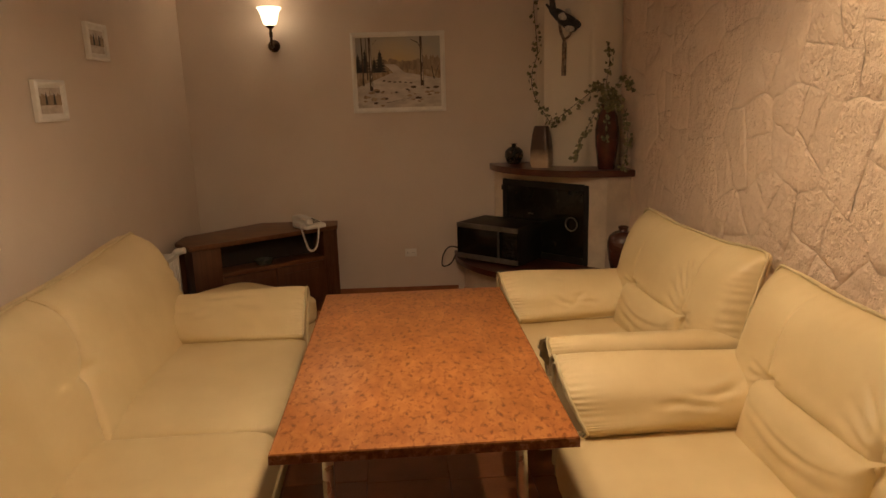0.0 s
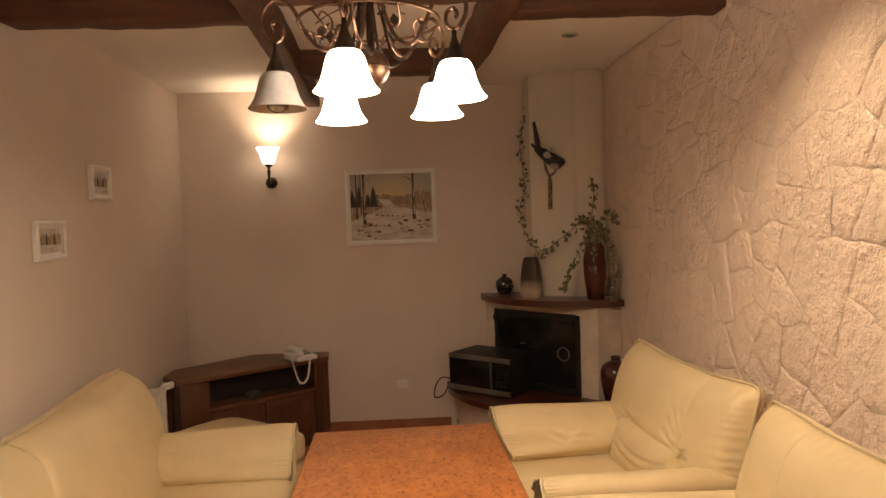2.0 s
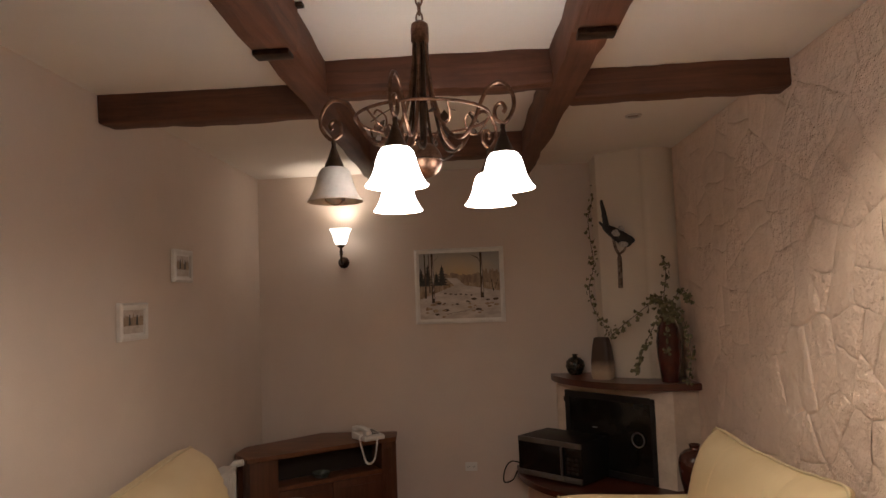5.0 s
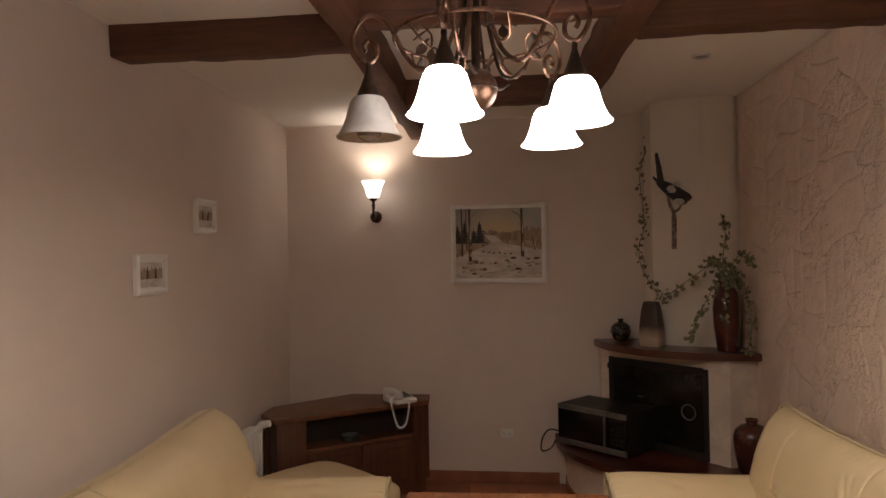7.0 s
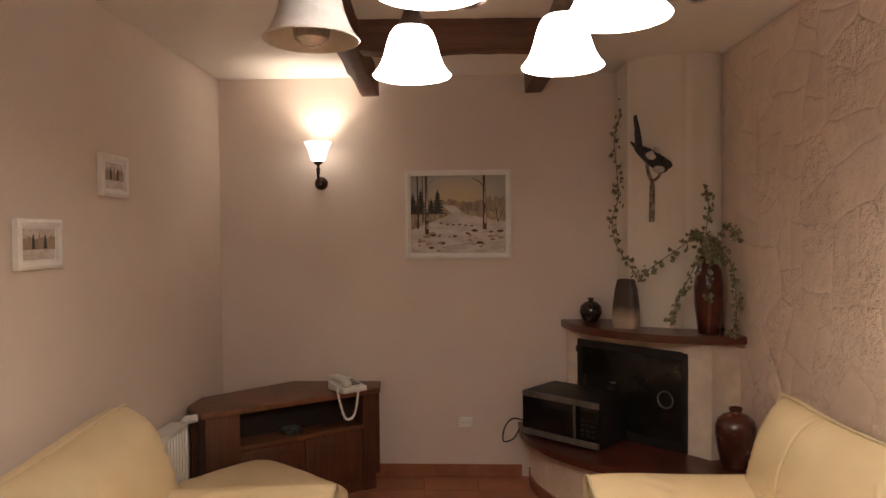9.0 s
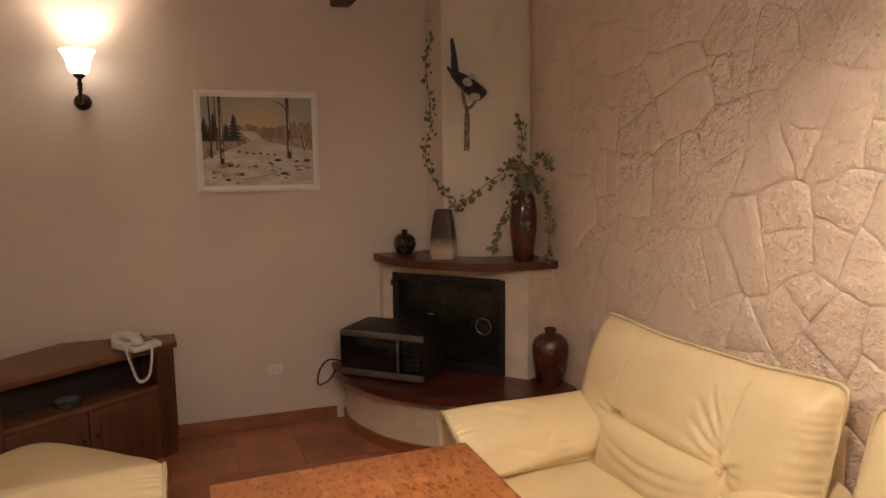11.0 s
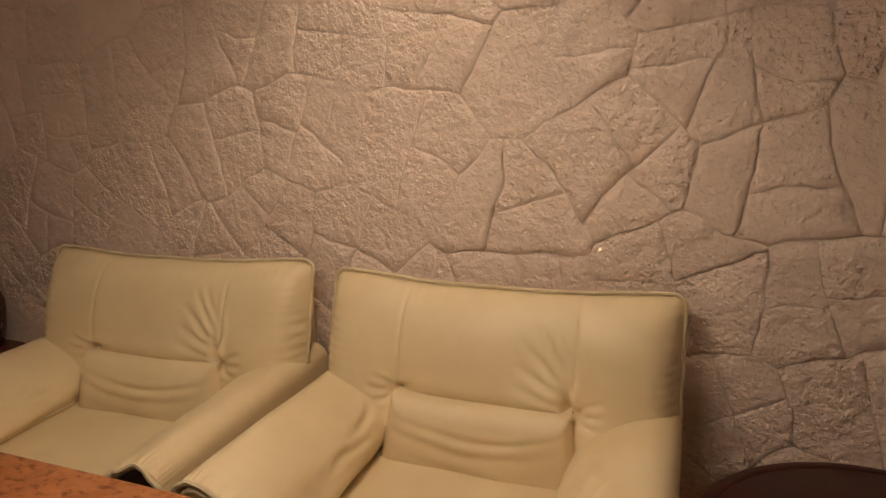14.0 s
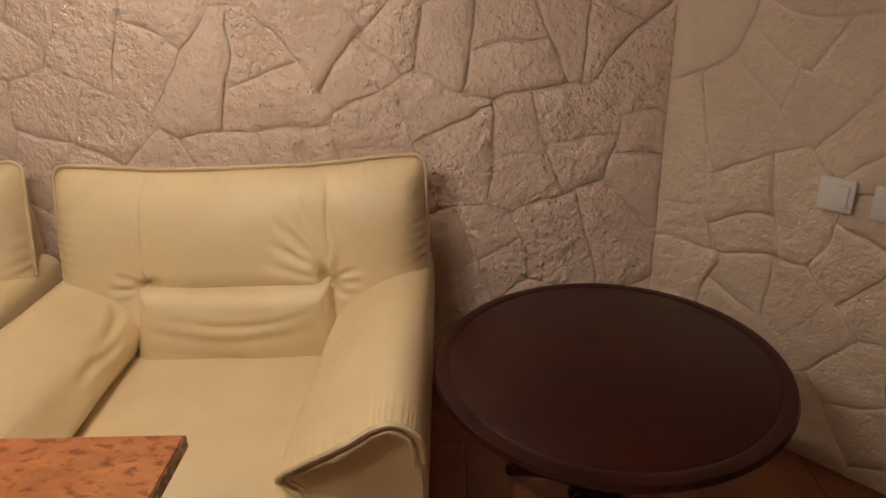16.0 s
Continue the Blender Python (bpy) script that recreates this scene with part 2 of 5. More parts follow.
M_CABINET_V_SHADED = wood("oak_veneer_upright_shaded", (0.070, 0.023, 0.010), (0.145, 0.054, 0.024), 2, 0.42, 0.8, 0.15, 0.0005)
# near-black, so the recess's shadow is put into the back panel's colour
M_NICHE_SHADOW = surface("niche_shadow", (0.006, 0.003, 0.002), (0.014, 0.007, 0.004), 8, 0.6, 100, 0.0004)
M_MAHOGANY = wood("dark_mahogany", (0.022, 0.0045, 0.0035), (0.040, 0.0075, 0.0052), 1, 0.34, 0.9, 0.0, 0.0003)
M_MAHOGANY.node_tree.nodes["Principled BSDF"].inputs["Specular IOR Level"].default_value = 0.25
M_MANTEL = wood("mantel_mahogany", (0.045, 0.011, 0.007), (0.11, 0.028, 0.015), 0, 0.3, 0.7, 0.3, 0.0004)
M_WHITE = surface("white_plastic", (0.80, 0.78, 0.75), (0.87, 0.85, 0.82), 8, 0.4, 200, 0.0002)
M_WHITEPAINT = surface("white_frame_paint", (0.80, 0.78, 0.75), (0.88, 0.86, 0.83), 16, 0.45, 150, 0.0006)
M_ENAMEL = surface("white_enamel", (0.74, 0.72, 0.69), (0.82, 0.80, 0.77), 6, 0.35, 100, 0.0002)
M_BLACKGLOSS = surface("black_gloss", (0.006, 0.006, 0.006), (0.014, 0.013, 0.012), 10, 0.14, 200, 0.0001)
M_BLACKMATT = surface("black_metal", (0.006, 0.0055, 0.005), (0.015, 0.013, 0.012), 14, 0.5, 160, 0.0004)
M_SILVER = surface("silver_trim", (0.16, 0.15, 0.14), (0.25, 0.235, 0.22), 10, 0.35, 200, 0.0001, metal=0.6)
M_FIREGLASS = surface("smoked_fire_glass", (0.006, 0.006, 0.005), (0.022, 0.020, 0.016), 7, 0.10, 90, 0.0)
M_REDVASE = surface("oxblood_glaze", (0.045, 0.010, 0.008), (0.10, 0.020, 0.013), 10, 0.2, 120, 0.0003, coat=0.3)
M_BROWNJAR = surface("brown_glaze", (0.050, 0.015, 0.010), (0.095, 0.028, 0.018), 12, 0.24, 120, 0.0006, coat=0.3)
M_DARKPOT = surface("dark_patterned_glaze", (0.012, 0.010, 0.008), (0.20, 0.13, 0.08), 34, 0.25, 120, 0.0006, spread=(0.48, 0.74), coat=0.3)
M_FADEVASE = fade("brown_to_cream_glaze", (0.50, 0.38, 0.27), (0.050, 0.026, 0.017), 1.04, 1.15)
M_LEAF = surface("ivy_leaf", (0.055, 0.055, 0.022), (0.33, 0.30, 0.16), 45, 0.55, 300, 0.0005)
M_STEM = surface("ivy_stem", (0.05, 0.035, 0.018), (0.12, 0.08, 0.04), 30, 0.7, 200, 0.0005)
M_BLIND = surface("yellow_blind_cloth", (0.50, 0.36, 0.12), (0.62, 0.46, 0.18), 4, 0.8, 400, 0.0006)
M_BIRDBLACK = surface("black_feather", (0.008, 0.008, 0.010), (0.03, 0.03, 0.035), 40, 0.5, 200, 0.001)
M_BIRDWHITE = surface("white_feather", (0.40, 0.38, 0.35), (0.62, 0.58, 0.54), 60, 0.8, 200, 0.001)
M_BARK = surface("pale_branch", (0.10, 0.06, 0.04), (0.42, 0.34, 0.27), 30, 0.8, 120, 0.002)
M_GLASS = glass("window_glass")
M_ASHTRAY = surface("smoky_glass_dish", (0.05, 0.06, 0.05), (0.12, 0.13, 0.12), 20, 0.15, 100, 0.0)

# ---- building blocks ----
def mesh_of(name, bm, mat, smooth=True):
    me = bpy.data.meshes.new(name)
    bmesh.ops.recalc_face_normals(bm, faces=bm.faces)
    bm.to_mesh(me)
    bm.free()
    for m in (mat if isinstance(mat, (list, tuple)) else [mat]):
        me.materials.append(m)
    if smooth:
        me.shade_smooth()
        me.set_sharp_from_angle(angle=radians(38))
    return me


def part(name, bm, mat, parent=None, label="", smooth=True):
    ob = new(name, mesh_of(name, bm, mat, smooth))
    if parent:
        ob.parent = parent
    if label:
        ob["label"] = label
    return ob


def thing(name, label, category, m=None, group="", kind=""):
    ob = new(name)
    if m is not None:
        ob.matrix_world = m
    return tagged(ob, label, category, group, kind)


def B():
    return bmesh.new()


def box(bm, lo, hi, bevel=0.0, seg=2, m=None):
    verts = [bm.verts.new((x, y, z)) for x in (lo[0], hi[0]) for y in (lo[1], hi[1]) for z in (lo[2], hi[2])]
    faces = [bm.faces.new([verts[i] for i in f]) for f in ((0, 1, 3, 2), (4, 6, 7, 5), (0, 4, 5, 1), (2, 3, 7, 6), (0, 2, 6, 4), (1, 5, 7, 3))]
    if bevel:
        r = bmesh.ops.bevel(bm, geom=list({e for f in faces for e in f.edges}), offset=bevel, segments=seg, affect="EDGES", profile=0.6)
        verts = list({v for f in r["faces"] for v in f.verts} | {v for v in verts if v.is_valid})
    if m is not None:
        bmesh.ops.transform(bm, matrix=m, verts=verts)
    return bm


def prism(bm, pts, z0, z1, bevel=0.0):
    """An upright slab over a plan outline."""
    low = [bm.verts.new((x, y, z0)) for x, y in pts]
    top = [bm.verts.new((x, y, z1)) for x, y in pts]
    n = len(pts)
    faces = [bm.faces.new(low[::-1]), bm.faces.new(top)]
    faces += [bm.faces.new((low[i], low[(i + 1) % n], top[(i + 1) % n], top[i])) for i in range(n)]
    if bevel:
        edges = [e for e in {e for f in faces[:2] for e in f.edges}]
        bmesh.ops.bevel(bm, geom=edges, offset=bevel, segments=3, affect="EDGES", profile=0.6)
    return bm


def tube(bm, pts, r, seg=8, caps=True):
    """A round rod along points; r is one radius or one for each point."""
    pts = [Vector(p) for p in pts]
    rings, up = [], Vector((0.13, 0.21, 1)).normalized()
    for i, p in enumerate(pts):
        d = (pts[min(i + 1, len(pts) - 1)] - pts[max(i - 1, 0)]).normalized()
        side = d.cross(up)
        if side.length < 0.05:
            side = d.cross(Vector((1, 0.2, 0)))
        side.normalize()
        above = side.cross(d).normalized()
        up = above
        rad = r[i] if isinstance(r, (list, tuple)) else r
        rings.append([bm.verts.new(p + rad * (math.cos(a) * side + math.sin(a) * above)) for a in (2 * math.pi * k / seg for k in range(seg))])
    for a, b in zip(rings, rings[1:]):
        for k in range(seg):
            bm.faces.new((a[k], a[(k + 1) % seg], b[(k + 1) % seg], b[k]))
    if caps:
        bm.faces.new(rings[0][::-1])
        bm.faces.new(rings[-1])
    return bm


def lathe(bm, profile, seg=28, place=(0, 0, 0), close=True):
    """profile: (radius, height) pairs, turned about the z axis."""
    rings = [[bm.verts.new((place[0] + r * math.cos(a), place[1] + r * math.sin(a), place[2] + z)) for a in (2 * math.pi * k / seg for k in range(seg))] for r, z in profile]
    for a, b in zip(rings, rings[1:]):
        for k in range(seg):
            bm.faces.new((a[k], a[(k + 1) % seg], b[(k + 1) % seg], b[k]))
    if close:
        bm.faces.new(rings[0][::-1])
        bm.faces.new(rings[-1])
    return bm


def spline(pts, n=10):
    """A smooth line through points."""
    pts = [Vector(p) for p in pts]
    out = []
    for i in range(len(pts) - 1):
        p0, p1, p2, p3 = pts[max(i - 1, 0)], pts[i], pts[i + 1], pts[min(i + 2, len(pts) - 1)]
        for k in range(n):
            t = k / n
            out.append(0.5 * ((2 * p1) + (p2 - p0) * t + (2 * p0 - 5 * p1 + 4 * p2 - p3) * t * t + (3 * p1 - p0 - 3 * p2 + p3) * t ** 3))
    out.append(pts[-1])
    return out


def cushion(bm, centre, half, k=5.0, n=14, shape=None):
    """A soft stuffed block; shape(p, q) may move a point p (metres, local), q being its place in the unit block."""
    c, h = Vector(centre), Vector(half)
    grid = {}

    def vert(q):
        key = tuple(round(a * n) for a in q)
        if key not in grid:
            s = sum(abs(a) ** k for a in q) ** (1 / k)
            u = Vector(q) / s
            p = Vector((c[i] + h[i] * u[i] for i in range(3)))
            grid[key] = bm.verts.new(shape(p, u) if shape else p)
        return grid[key]

    steps = [-1 + 2 * i / n for i in range(n + 1)]
    for axis in range(3):
        for sign in (-1, 1):
            for i in range(n):
                for j in range(n):
                    quad = []
                    for a, b in ((i, j), (i + 1, j), (i + 1, j + 1), (i, j + 1)):
                        q = [0, 0, 0]
                        q[axis], q[(axis + 1) % 3], q[(axis + 2) % 3] = sign, steps[a], steps[b]
                        quad.append(vert(q))
                    bm.faces.new(quad if sign > 0 else quad[::-1])
    return bm

# ---- the room ----
H = 2.535                                 # ceiling


def right_x(y):
    return 1.348 - 0.0305 * y


def left_x(y):
    return -1.660 - 0.0305 * y


BACK = 5.08
FRONT = -1.9
CORNER = (right_x(0.60), 0.60)
DIAG = (0.72, -0.02)                      # far end of the slanting wall


def setting(name, label, category, bm, mat, smooth=False):
    return tagged(part(name, bm, mat, smooth=smooth), label, category, kind="structure")


floor = setting("floor", "reddish brown terracotta tiled floor with thin dark joints", "floor", prism(B(), [(-2.2, FRONT - 0.2), (1.7, FRONT - 0.2), (1.7, 5.3), (-2.2, 5.3)], -0.15, -0.004), M_GROUT)
ceiling = setting("ceiling", "plain white painted ceiling between dark beams", "ceiling", prism(B(), [(-2.2, FRONT - 0.2), (1.7, FRONT - 0.2), (1.7, 5.3), (-2.2, 5.3)], H, H + 0.15), M_CEILING)
wall_back = setting("wall_back", "smooth beige painted plaster wall with pictures", "wall", prism(B(), [(-2.2, BACK), (1.7, BACK), (1.7, BACK + 0.2), (-2.2, BACK + 0.2)], 0, H), M_PLASTER)
wall_front = setting("wall_front", "plain beige painted wall", "wall", prism(B(), [(-2.2, FRONT - 0.2), (1.7, FRONT - 0.2), (1.7, FRONT), (-2.2, FRONT)], 0, H), M_PLASTER)

# left wall with its window opening
WY0, WY1, WZ0, WZ1 = 0.55, 2.225, 0.10, 2.19
TH = 0.30
bm = B()
for y0, y1, z0, z1 in ((FRONT, WY0, 0, H), (WY1, BACK, 0, H), (WY0, WY1, 0, WZ0), (WY0, WY1, WZ1, H)):
    prism(bm, [(left_x(y0), y0), (left_x(y1), y1), (left_x(y1) - TH, y1), (left_x(y0) - TH, y0)], z0, z1)
wall_left = setting("wall_left", "smooth beige painted plaster wall with a window", "wall", bm, M_PLASTER)

# right wall core and slanting wall core (stones are laid on them further down)
wall_right = setting("wall_right", "beige plaster wall modelled as rough irregular stonework", "wall", prism(B(), [(right_x(BACK), BACK), (right_x(BACK) + 0.25, BACK), (CORNER[0] + 0.25, CORNER[1] - 0.25), CORNER], 0, H), M_JOINT)
wall_slant = setting("wall_slant", "slanting beige plaster wall modelled as rough stonework", "wall", prism(B(), [CORNER, (CORNER[0] + 0.18, CORNER[1] - 0.16), (DIAG[0] + 0.18, DIAG[1] - 0.16), DIAG], 0, H), M_JOINT)
wall_side = setting("wall_side", "plain beige painted wall", "wall", prism(B(), [DIAG, (DIAG[0] + 0.18, DIAG[1] - 0.16), (DIAG[0] + 0.2, FRONT), (DIAG[0], FRONT)], 0, H), M_PLASTER)

# window in the left wall
wx = left_x(1.3) - 0.18
window = thing("window_1", "white framed glazed balcony window behind closed yellow blinds", "window", kind="structure")
bm = B()
for lo, hi in (((wx, WY0, WZ0), (wx + 0.06, WY0 + 0.07, WZ1)), ((wx, WY1 - 0.025, WZ0), (wx + 0.06, WY1, WZ1)), ((wx, WY0 + 0.07, WZ0), (wx + 0.06, WY1 - 0.025, WZ0 + 0.07)), ((wx, WY0 + 0.07, WZ1 - 0.07), (wx + 0.06, WY1 - 0.025, WZ1)), ((wx, 1.31, WZ0 + 0.07), (wx + 0.06, 1.37, WZ1 - 0.07))):
    box(bm, lo, hi, 0.004, 1)
part("window_frame", bm, M_ENAMEL, window)
for y0, y1 in ((WY0 + 0.07, 1.31), (1.37, WY1 - 0.025)):
    pane = part("pane", box(B(), (wx + 0.025, y0, WZ0 + 0.07), (wx + 0.033, y1, WZ1 - 0.07)), M_GLASS, window)
    pane.visible_shadow = False
part("window_sill", box(B(), (wx + 0.06, WY0 + 0.004, WZ0), (left_x(WY1) - 0.004, WY1 - 0.004, WZ0 + 0.02), 0.004), M_ENAMEL, window)
blind = thing("vertical_blind", "closed yellow cloth vertical blind hanging in the window", "blind")
bx = left_x(WY1) - 0.085
part("headrail", box(B(), (bx - 0.02, WY0 + 0.02, WZ1 - 0.045), (bx + 0.02, WY1 - 0.012, WZ1 - 0.008), 0.004), M_ENAMEL, blind)
y = WY0 + 0.105
while y < WY1 - 0.06:
    bm = B()
    n = 6
    cols = [(bx + 0.010 * math.sin(math.pi * i / n) + 0.006 * (i / n - 0.5), y - 0.05 + 0.1 * i / n) for i in range(n + 1)]
    prism(bm, cols + [(a - 0.0015, b) for a, b in reversed(cols)], WZ0 + 0.04, WZ1 - 0.045)
    part("slat", bm, M_BLIND, blind)
    y += 0.092

# skirting of floor tile along the back wall
setting("baseboard", "low reddish tile skirting along the beige wall", "baseboard", box(B(), (-1.80, BACK - 0.012, 0.0), (0.10, BACK - 0.001, 0.078), 0.003, 1), M_TILE, True)

# ceiling beams: two along the room, cross pieces between and beside them
SKEW = -0.05


def beam_x(x0, y):
    return x0 + SKEW * (y - 2.6)


def hewn(bm, seed, amount=0.012):
    """Uneven, hand-cut edges."""
    bmesh.ops.subdivide_edges(bm, edges=[e for e in bm.edges if e.calc_length() > 0.3], cuts=22, use_grid_fill=True)
    for v in bm.verts:
        q = v.co * 6 + Vector((seed * 7.3, 0, seed))
        v.co += amount * Vector((noise.noise(q), noise.noise(q + Vector((5, 1, 9))), noise.noise(q + Vector((2, 8, 3)))))
        q = q * 3.5
        v.co += 0.4 * amount * Vector((noise.noise(q), noise.noise(q + Vector((5, 1, 9))), noise.noise(q + Vector((2, 8, 3)))))
    return bm


def ceiling_beam(pts, z0, seed, mat, label):
    bm = prism(B(), pts, z0, H + 0.004)
    edges = [e for e in bm.edges if all(abs(v.co.z - z0) < 1e-4 for v in e.verts)]
    bmesh.ops.bevel(bm, geom=edges, offset=0.012, segments=2, affect="EDGES", profile=0.5)
    hewn(bm, seed)
    return tagged(part("ceiling_beam", bm, mat), label, "beam", "dark ceiling beams")


for x0, seed in ((-0.772, 1), (0.232, 2)):
    ceiling_beam([(beam_x(x0, 2.12), 2.12), (beam_x(x0 + 0.122, 2.12), 2.12), (beam_x(x0 + 0.115, 5.0), 5.0), (beam_x(x0 + 0.008, 5.0), 5.0)], 2.395, seed, M_BEAM_Y, "long dark brown rough-hewn wooden beam under the ceiling")
    ceiling_beam([(beam_x(x0 - 0.008, FRONT), FRONT), (beam_x(x0 + 0.132, FRONT), FRONT), (beam_x(x0 + 0.132, 2.115), 2.115), (beam_x(x0 - 0.008, 2.115), 2.115)], 2.378, seed + 5, M_BEAM_Y, "long dark brown wooden beam with a strapped joint")
    strap = thing("beam_strap", "dark iron plate under a ceiling beam joint", "bracket", group="beam straps")
    xa, xb = beam_x(x0 + 0.004, 2.1), beam_x(x0 + 0.120, 2.1)
    bm = B()
    box(bm, (xa, 2.062, 2.360), (xb, 2.122, 2.377), 0.004, 2)
    part("band", bm, M_DARKBRONZE, strap)
    part("lug", box(B(), (xb + 0.016, 2.09, H - 0.014), (xb + 0.040, 2.115, H), 0.002, 1), M_DARKBRONZE, strap)
    part("lug", box(B(), (xa - 0.040, 2.09, H - 0.014), (xa - 0.016, 2.115, H), 0.002, 1), M_DARKBRONZE, strap)
ceiling_beam([(-0.655, 2.63), (0.24, 2.645), (0.24, 2.765), (-0.655, 2.75)], 2.398, 3, M_BEAM_X, "short dark brown cross beam between two long beams")
ceiling_beam([(-0.72, 3.93), (0.18, 3.97), (0.18, 4.09), (-0.72, 4.05)], 2.395, 4, M_BEAM_X, "short dark brown cross beam between two long beams")
ceiling_beam([(left_x(2.9) + 0.005, 2.875), (-0.785, 2.89), (-0.785, 3.01), (left_x(2.9) + 0.005, 2.995)], 2.405, 8, M_BEAM_X, "dark brown cross beam running to the plaster wall")
ceiling_beam([(0.345, 2.925), (right_x(2.9) - 0.012, 2.935), (right_x(2.9) - 0.012, 3.055), (0.345, 3.045)], 2.412, 9, M_BEAM_X, "dark brown cross beam running to the stone wall")


def recessed_spot(x, y, lit):
    s = thing("ceiling_spotlight", "small round recessed ceiling spotlight, " + ("switched on" if lit else "switched off"), "spotlight", pose(x, y, H), "ceiling spotlights")
    part("trim_ring", lathe(B(), [(0.030, -0.001), (0.030, -0.007), (0.042, -0.009), (0.045, -0.001)], 24, close=False), M_CHROME, s)
    part("lens", lathe(B(), [(0.001, -0.004), (0.029, -0.004)], 24, close=False), M_DOWNLIGHT if lit else M_BULB, s)


recessed_spot(0.80, 2.10, True)
recessed_spot(0.765, 3.755, False)
detector = thing("smoke_detector", "small white ceiling sensor beside a beam", "sensor", pose(-0.255, 4.20, H))
part("housing", lathe(B(), [(0.038, 0), (0.038, -0.014), (0.026, -0.03), (0.006, -0.034)], 20), M_WHITE, detector)

# ---- fireplace corner ----
hearth = thing("fireplace", "corner fireplace of pale stone plaster with a dark glass door", "fireplace")
HC, HR = Vector((0.95, 4.98)), 0.80


def arc(centre, r, a0, a1, n):
    return [(centre[0] + r * math.cos(radians(a0 + (a1 - a0) * i / n)), centre[1] + r * math.sin(radians(a0 + (a1 - a0) * i / n))) for i in range(n + 1)]


def hearth_outline(r):
    pts = [p for p in arc(HC, r, 170, 310, 40) if p[0] < right_x(p[1]) - 0.004]
    pts = [p for p in pts if p[1] < BACK - 0.004]
    last = pts[-1]
    return [(pts[0][0], BACK - 0.004)] + pts + [(right_x(last[1]) - 0.004, last[1] + 0.01), (right_x(BACK) - 0.004, BACK - 0.004)]


def rough(bm, amount, scale, seed):
    bmesh.ops.subdivide_edges(bm, edges=[e for e in bm.edges if e.calc_length() > 0.05], cuts=4, use_grid_fill=True)
    for v in bm.verts:
        q = v.co * scale + Vector((seed, seed * 3.1, 0))
        v.co += amount * Vector((noise.noise(q), noise.noise(q + Vector((9, 2, 4))), 0.3 * noise.noise(q + Vector((1, 7, 5)))))
    return bm


part("hearth_base", rough(prism(B(), hearth_outline(HR), 0.0, 0.315), 0.014, 9, 2), M_WHITESTONE, hearth, "pale rough stone plaster base")
part("hearth_skirting", prism(B(), hearth_outline(HR + 0.012), 0.0, 0.062, 0.003), M_TILE, hearth, "reddish tile skirting")
part("hearth_slab", prism(B(), hearth_outline(HR + 0.075), 0.315, 0.352, 0.008), M_MANTEL, hearth, "polished dark red-brown hearth board")
FA, FB = Vector((0.385, 4.995)), Vector((1.034, 4.360))
fd = (FB - FA).normalized()
fn = Vector((fd.y, -fd.x))                # out of the front, towards the room
fn = fn if fn.y < 0 else -fn
RW = (right_x(4.42) - 0.004, 4.43)


def on_front(s, out=0.0):
    p = FA + fd * s + fn * out
    return (p.x, p.y)


L = (FB - FA).length
D0, D1 = 0.085, 0.770                     # the door's span along the front
DZ1 = 0.893
bm = prism(B(), [on_front(0), on_front(D0), on_front(D0, -0.22), (FA.x + 0.02, BACK - 0.004), (FA.x - 0.0, BACK - 0.004)], 0.352, DZ1)
part("pier", rough(bm, 0.006, 12, 3), M_WHITESTONE, hearth)
bm = prism(B(), [on_front(D1), on_front(L), RW, (RW[0], 4.62), on_front(D1, -0.22)], 0.352, DZ1)
part("pier", rough(bm, 0.006, 12, 4), M_WHITESTONE, hearth)
bm = prism(B(), [on_front(0), on_front(L), RW, (RW[0], BACK - 0.004), (FA.x, BACK - 0.004)], DZ1, 0.957)
part("lintel", rough(bm, 0.004, 12, 5), M_WHITESTONE, hearth)
part("firebox", prism(B(), [on_front(D0, -0.2), on_front(D1, -0.2), on_front(D1, -0.23), on_front(D0, -0.23)], 0.352, DZ1), M_BLACKMATT, hearth)


def front_box(s0, s1, z0, z1, o0, o1, bevel=0.0):
    bm = prism(B(), [on_front(s0, o0), on_front(s1, o0), on_front(s1, o1), on_front(s0, o1)], z0, z1)
    if bevel:
        bmesh.ops.bevel(bm, geom=list(bm.edges), offset=bevel, segments=2, affect="EDGES")
    return bm


door = part("fire_door", front_box(D0 + 0.02, D1 - 0.02, 0.40, 0.857, -0.006, 0.004), M_FIREGLASS, hearth, "smoked glass firebox door")
for s0, s1, z0, z1 in ((D0 - 0.012, D0 + 0.022, 0.356, 0.902), (D1 - 0.022, D1 + 0.008, 0.356, 0.893), (D0 + 0.022, D1 - 0.022, 0.856, 0.899), (D0 + 0.022, D1 - 0.022, 0.356, 0.402)):
    part("door_frame", front_box(s0, s1, z0, z1, -0.01, 0.014, 0.003), M_BLACKMATT, door)
for z in (0.46, 0.82):
    part("hinge", front_box(D0 - 0.024, D0 - 0.012, z, z + 0.035, -0.002, 0.012, 0.002), M_BLACKMATT, door)
c = FA + fd * (D1 - 0.115) + fn * 0.016
ring = [(c.x + fd.x * 0.045 * math.cos(a), c.y + fd.y * 0.045 * math.cos(a), 0.628 + 0.045 * math.sin(a)) for a in (2 * math.pi * i / 24 for i in range(25))]
part("ring_handle", tube(B(), ring, 0.005, 8, False), M_SILVER, door, "round steel handle ring")
bm = B()
tube(bm, [on_front(0.30, 0.012) + (0.67,), on_front(0.34, 0.012) + (0.67,)], 0.004)
part("latch", bm, M_SILVER, door)
MC, MR = (1.10, 5.10), 0.752
pts = [p for p in arc(MC, MR, 178, 283, 40) if p[0] < right_x(p[1]) - 0.004 and p[1] < BACK - 0.004]
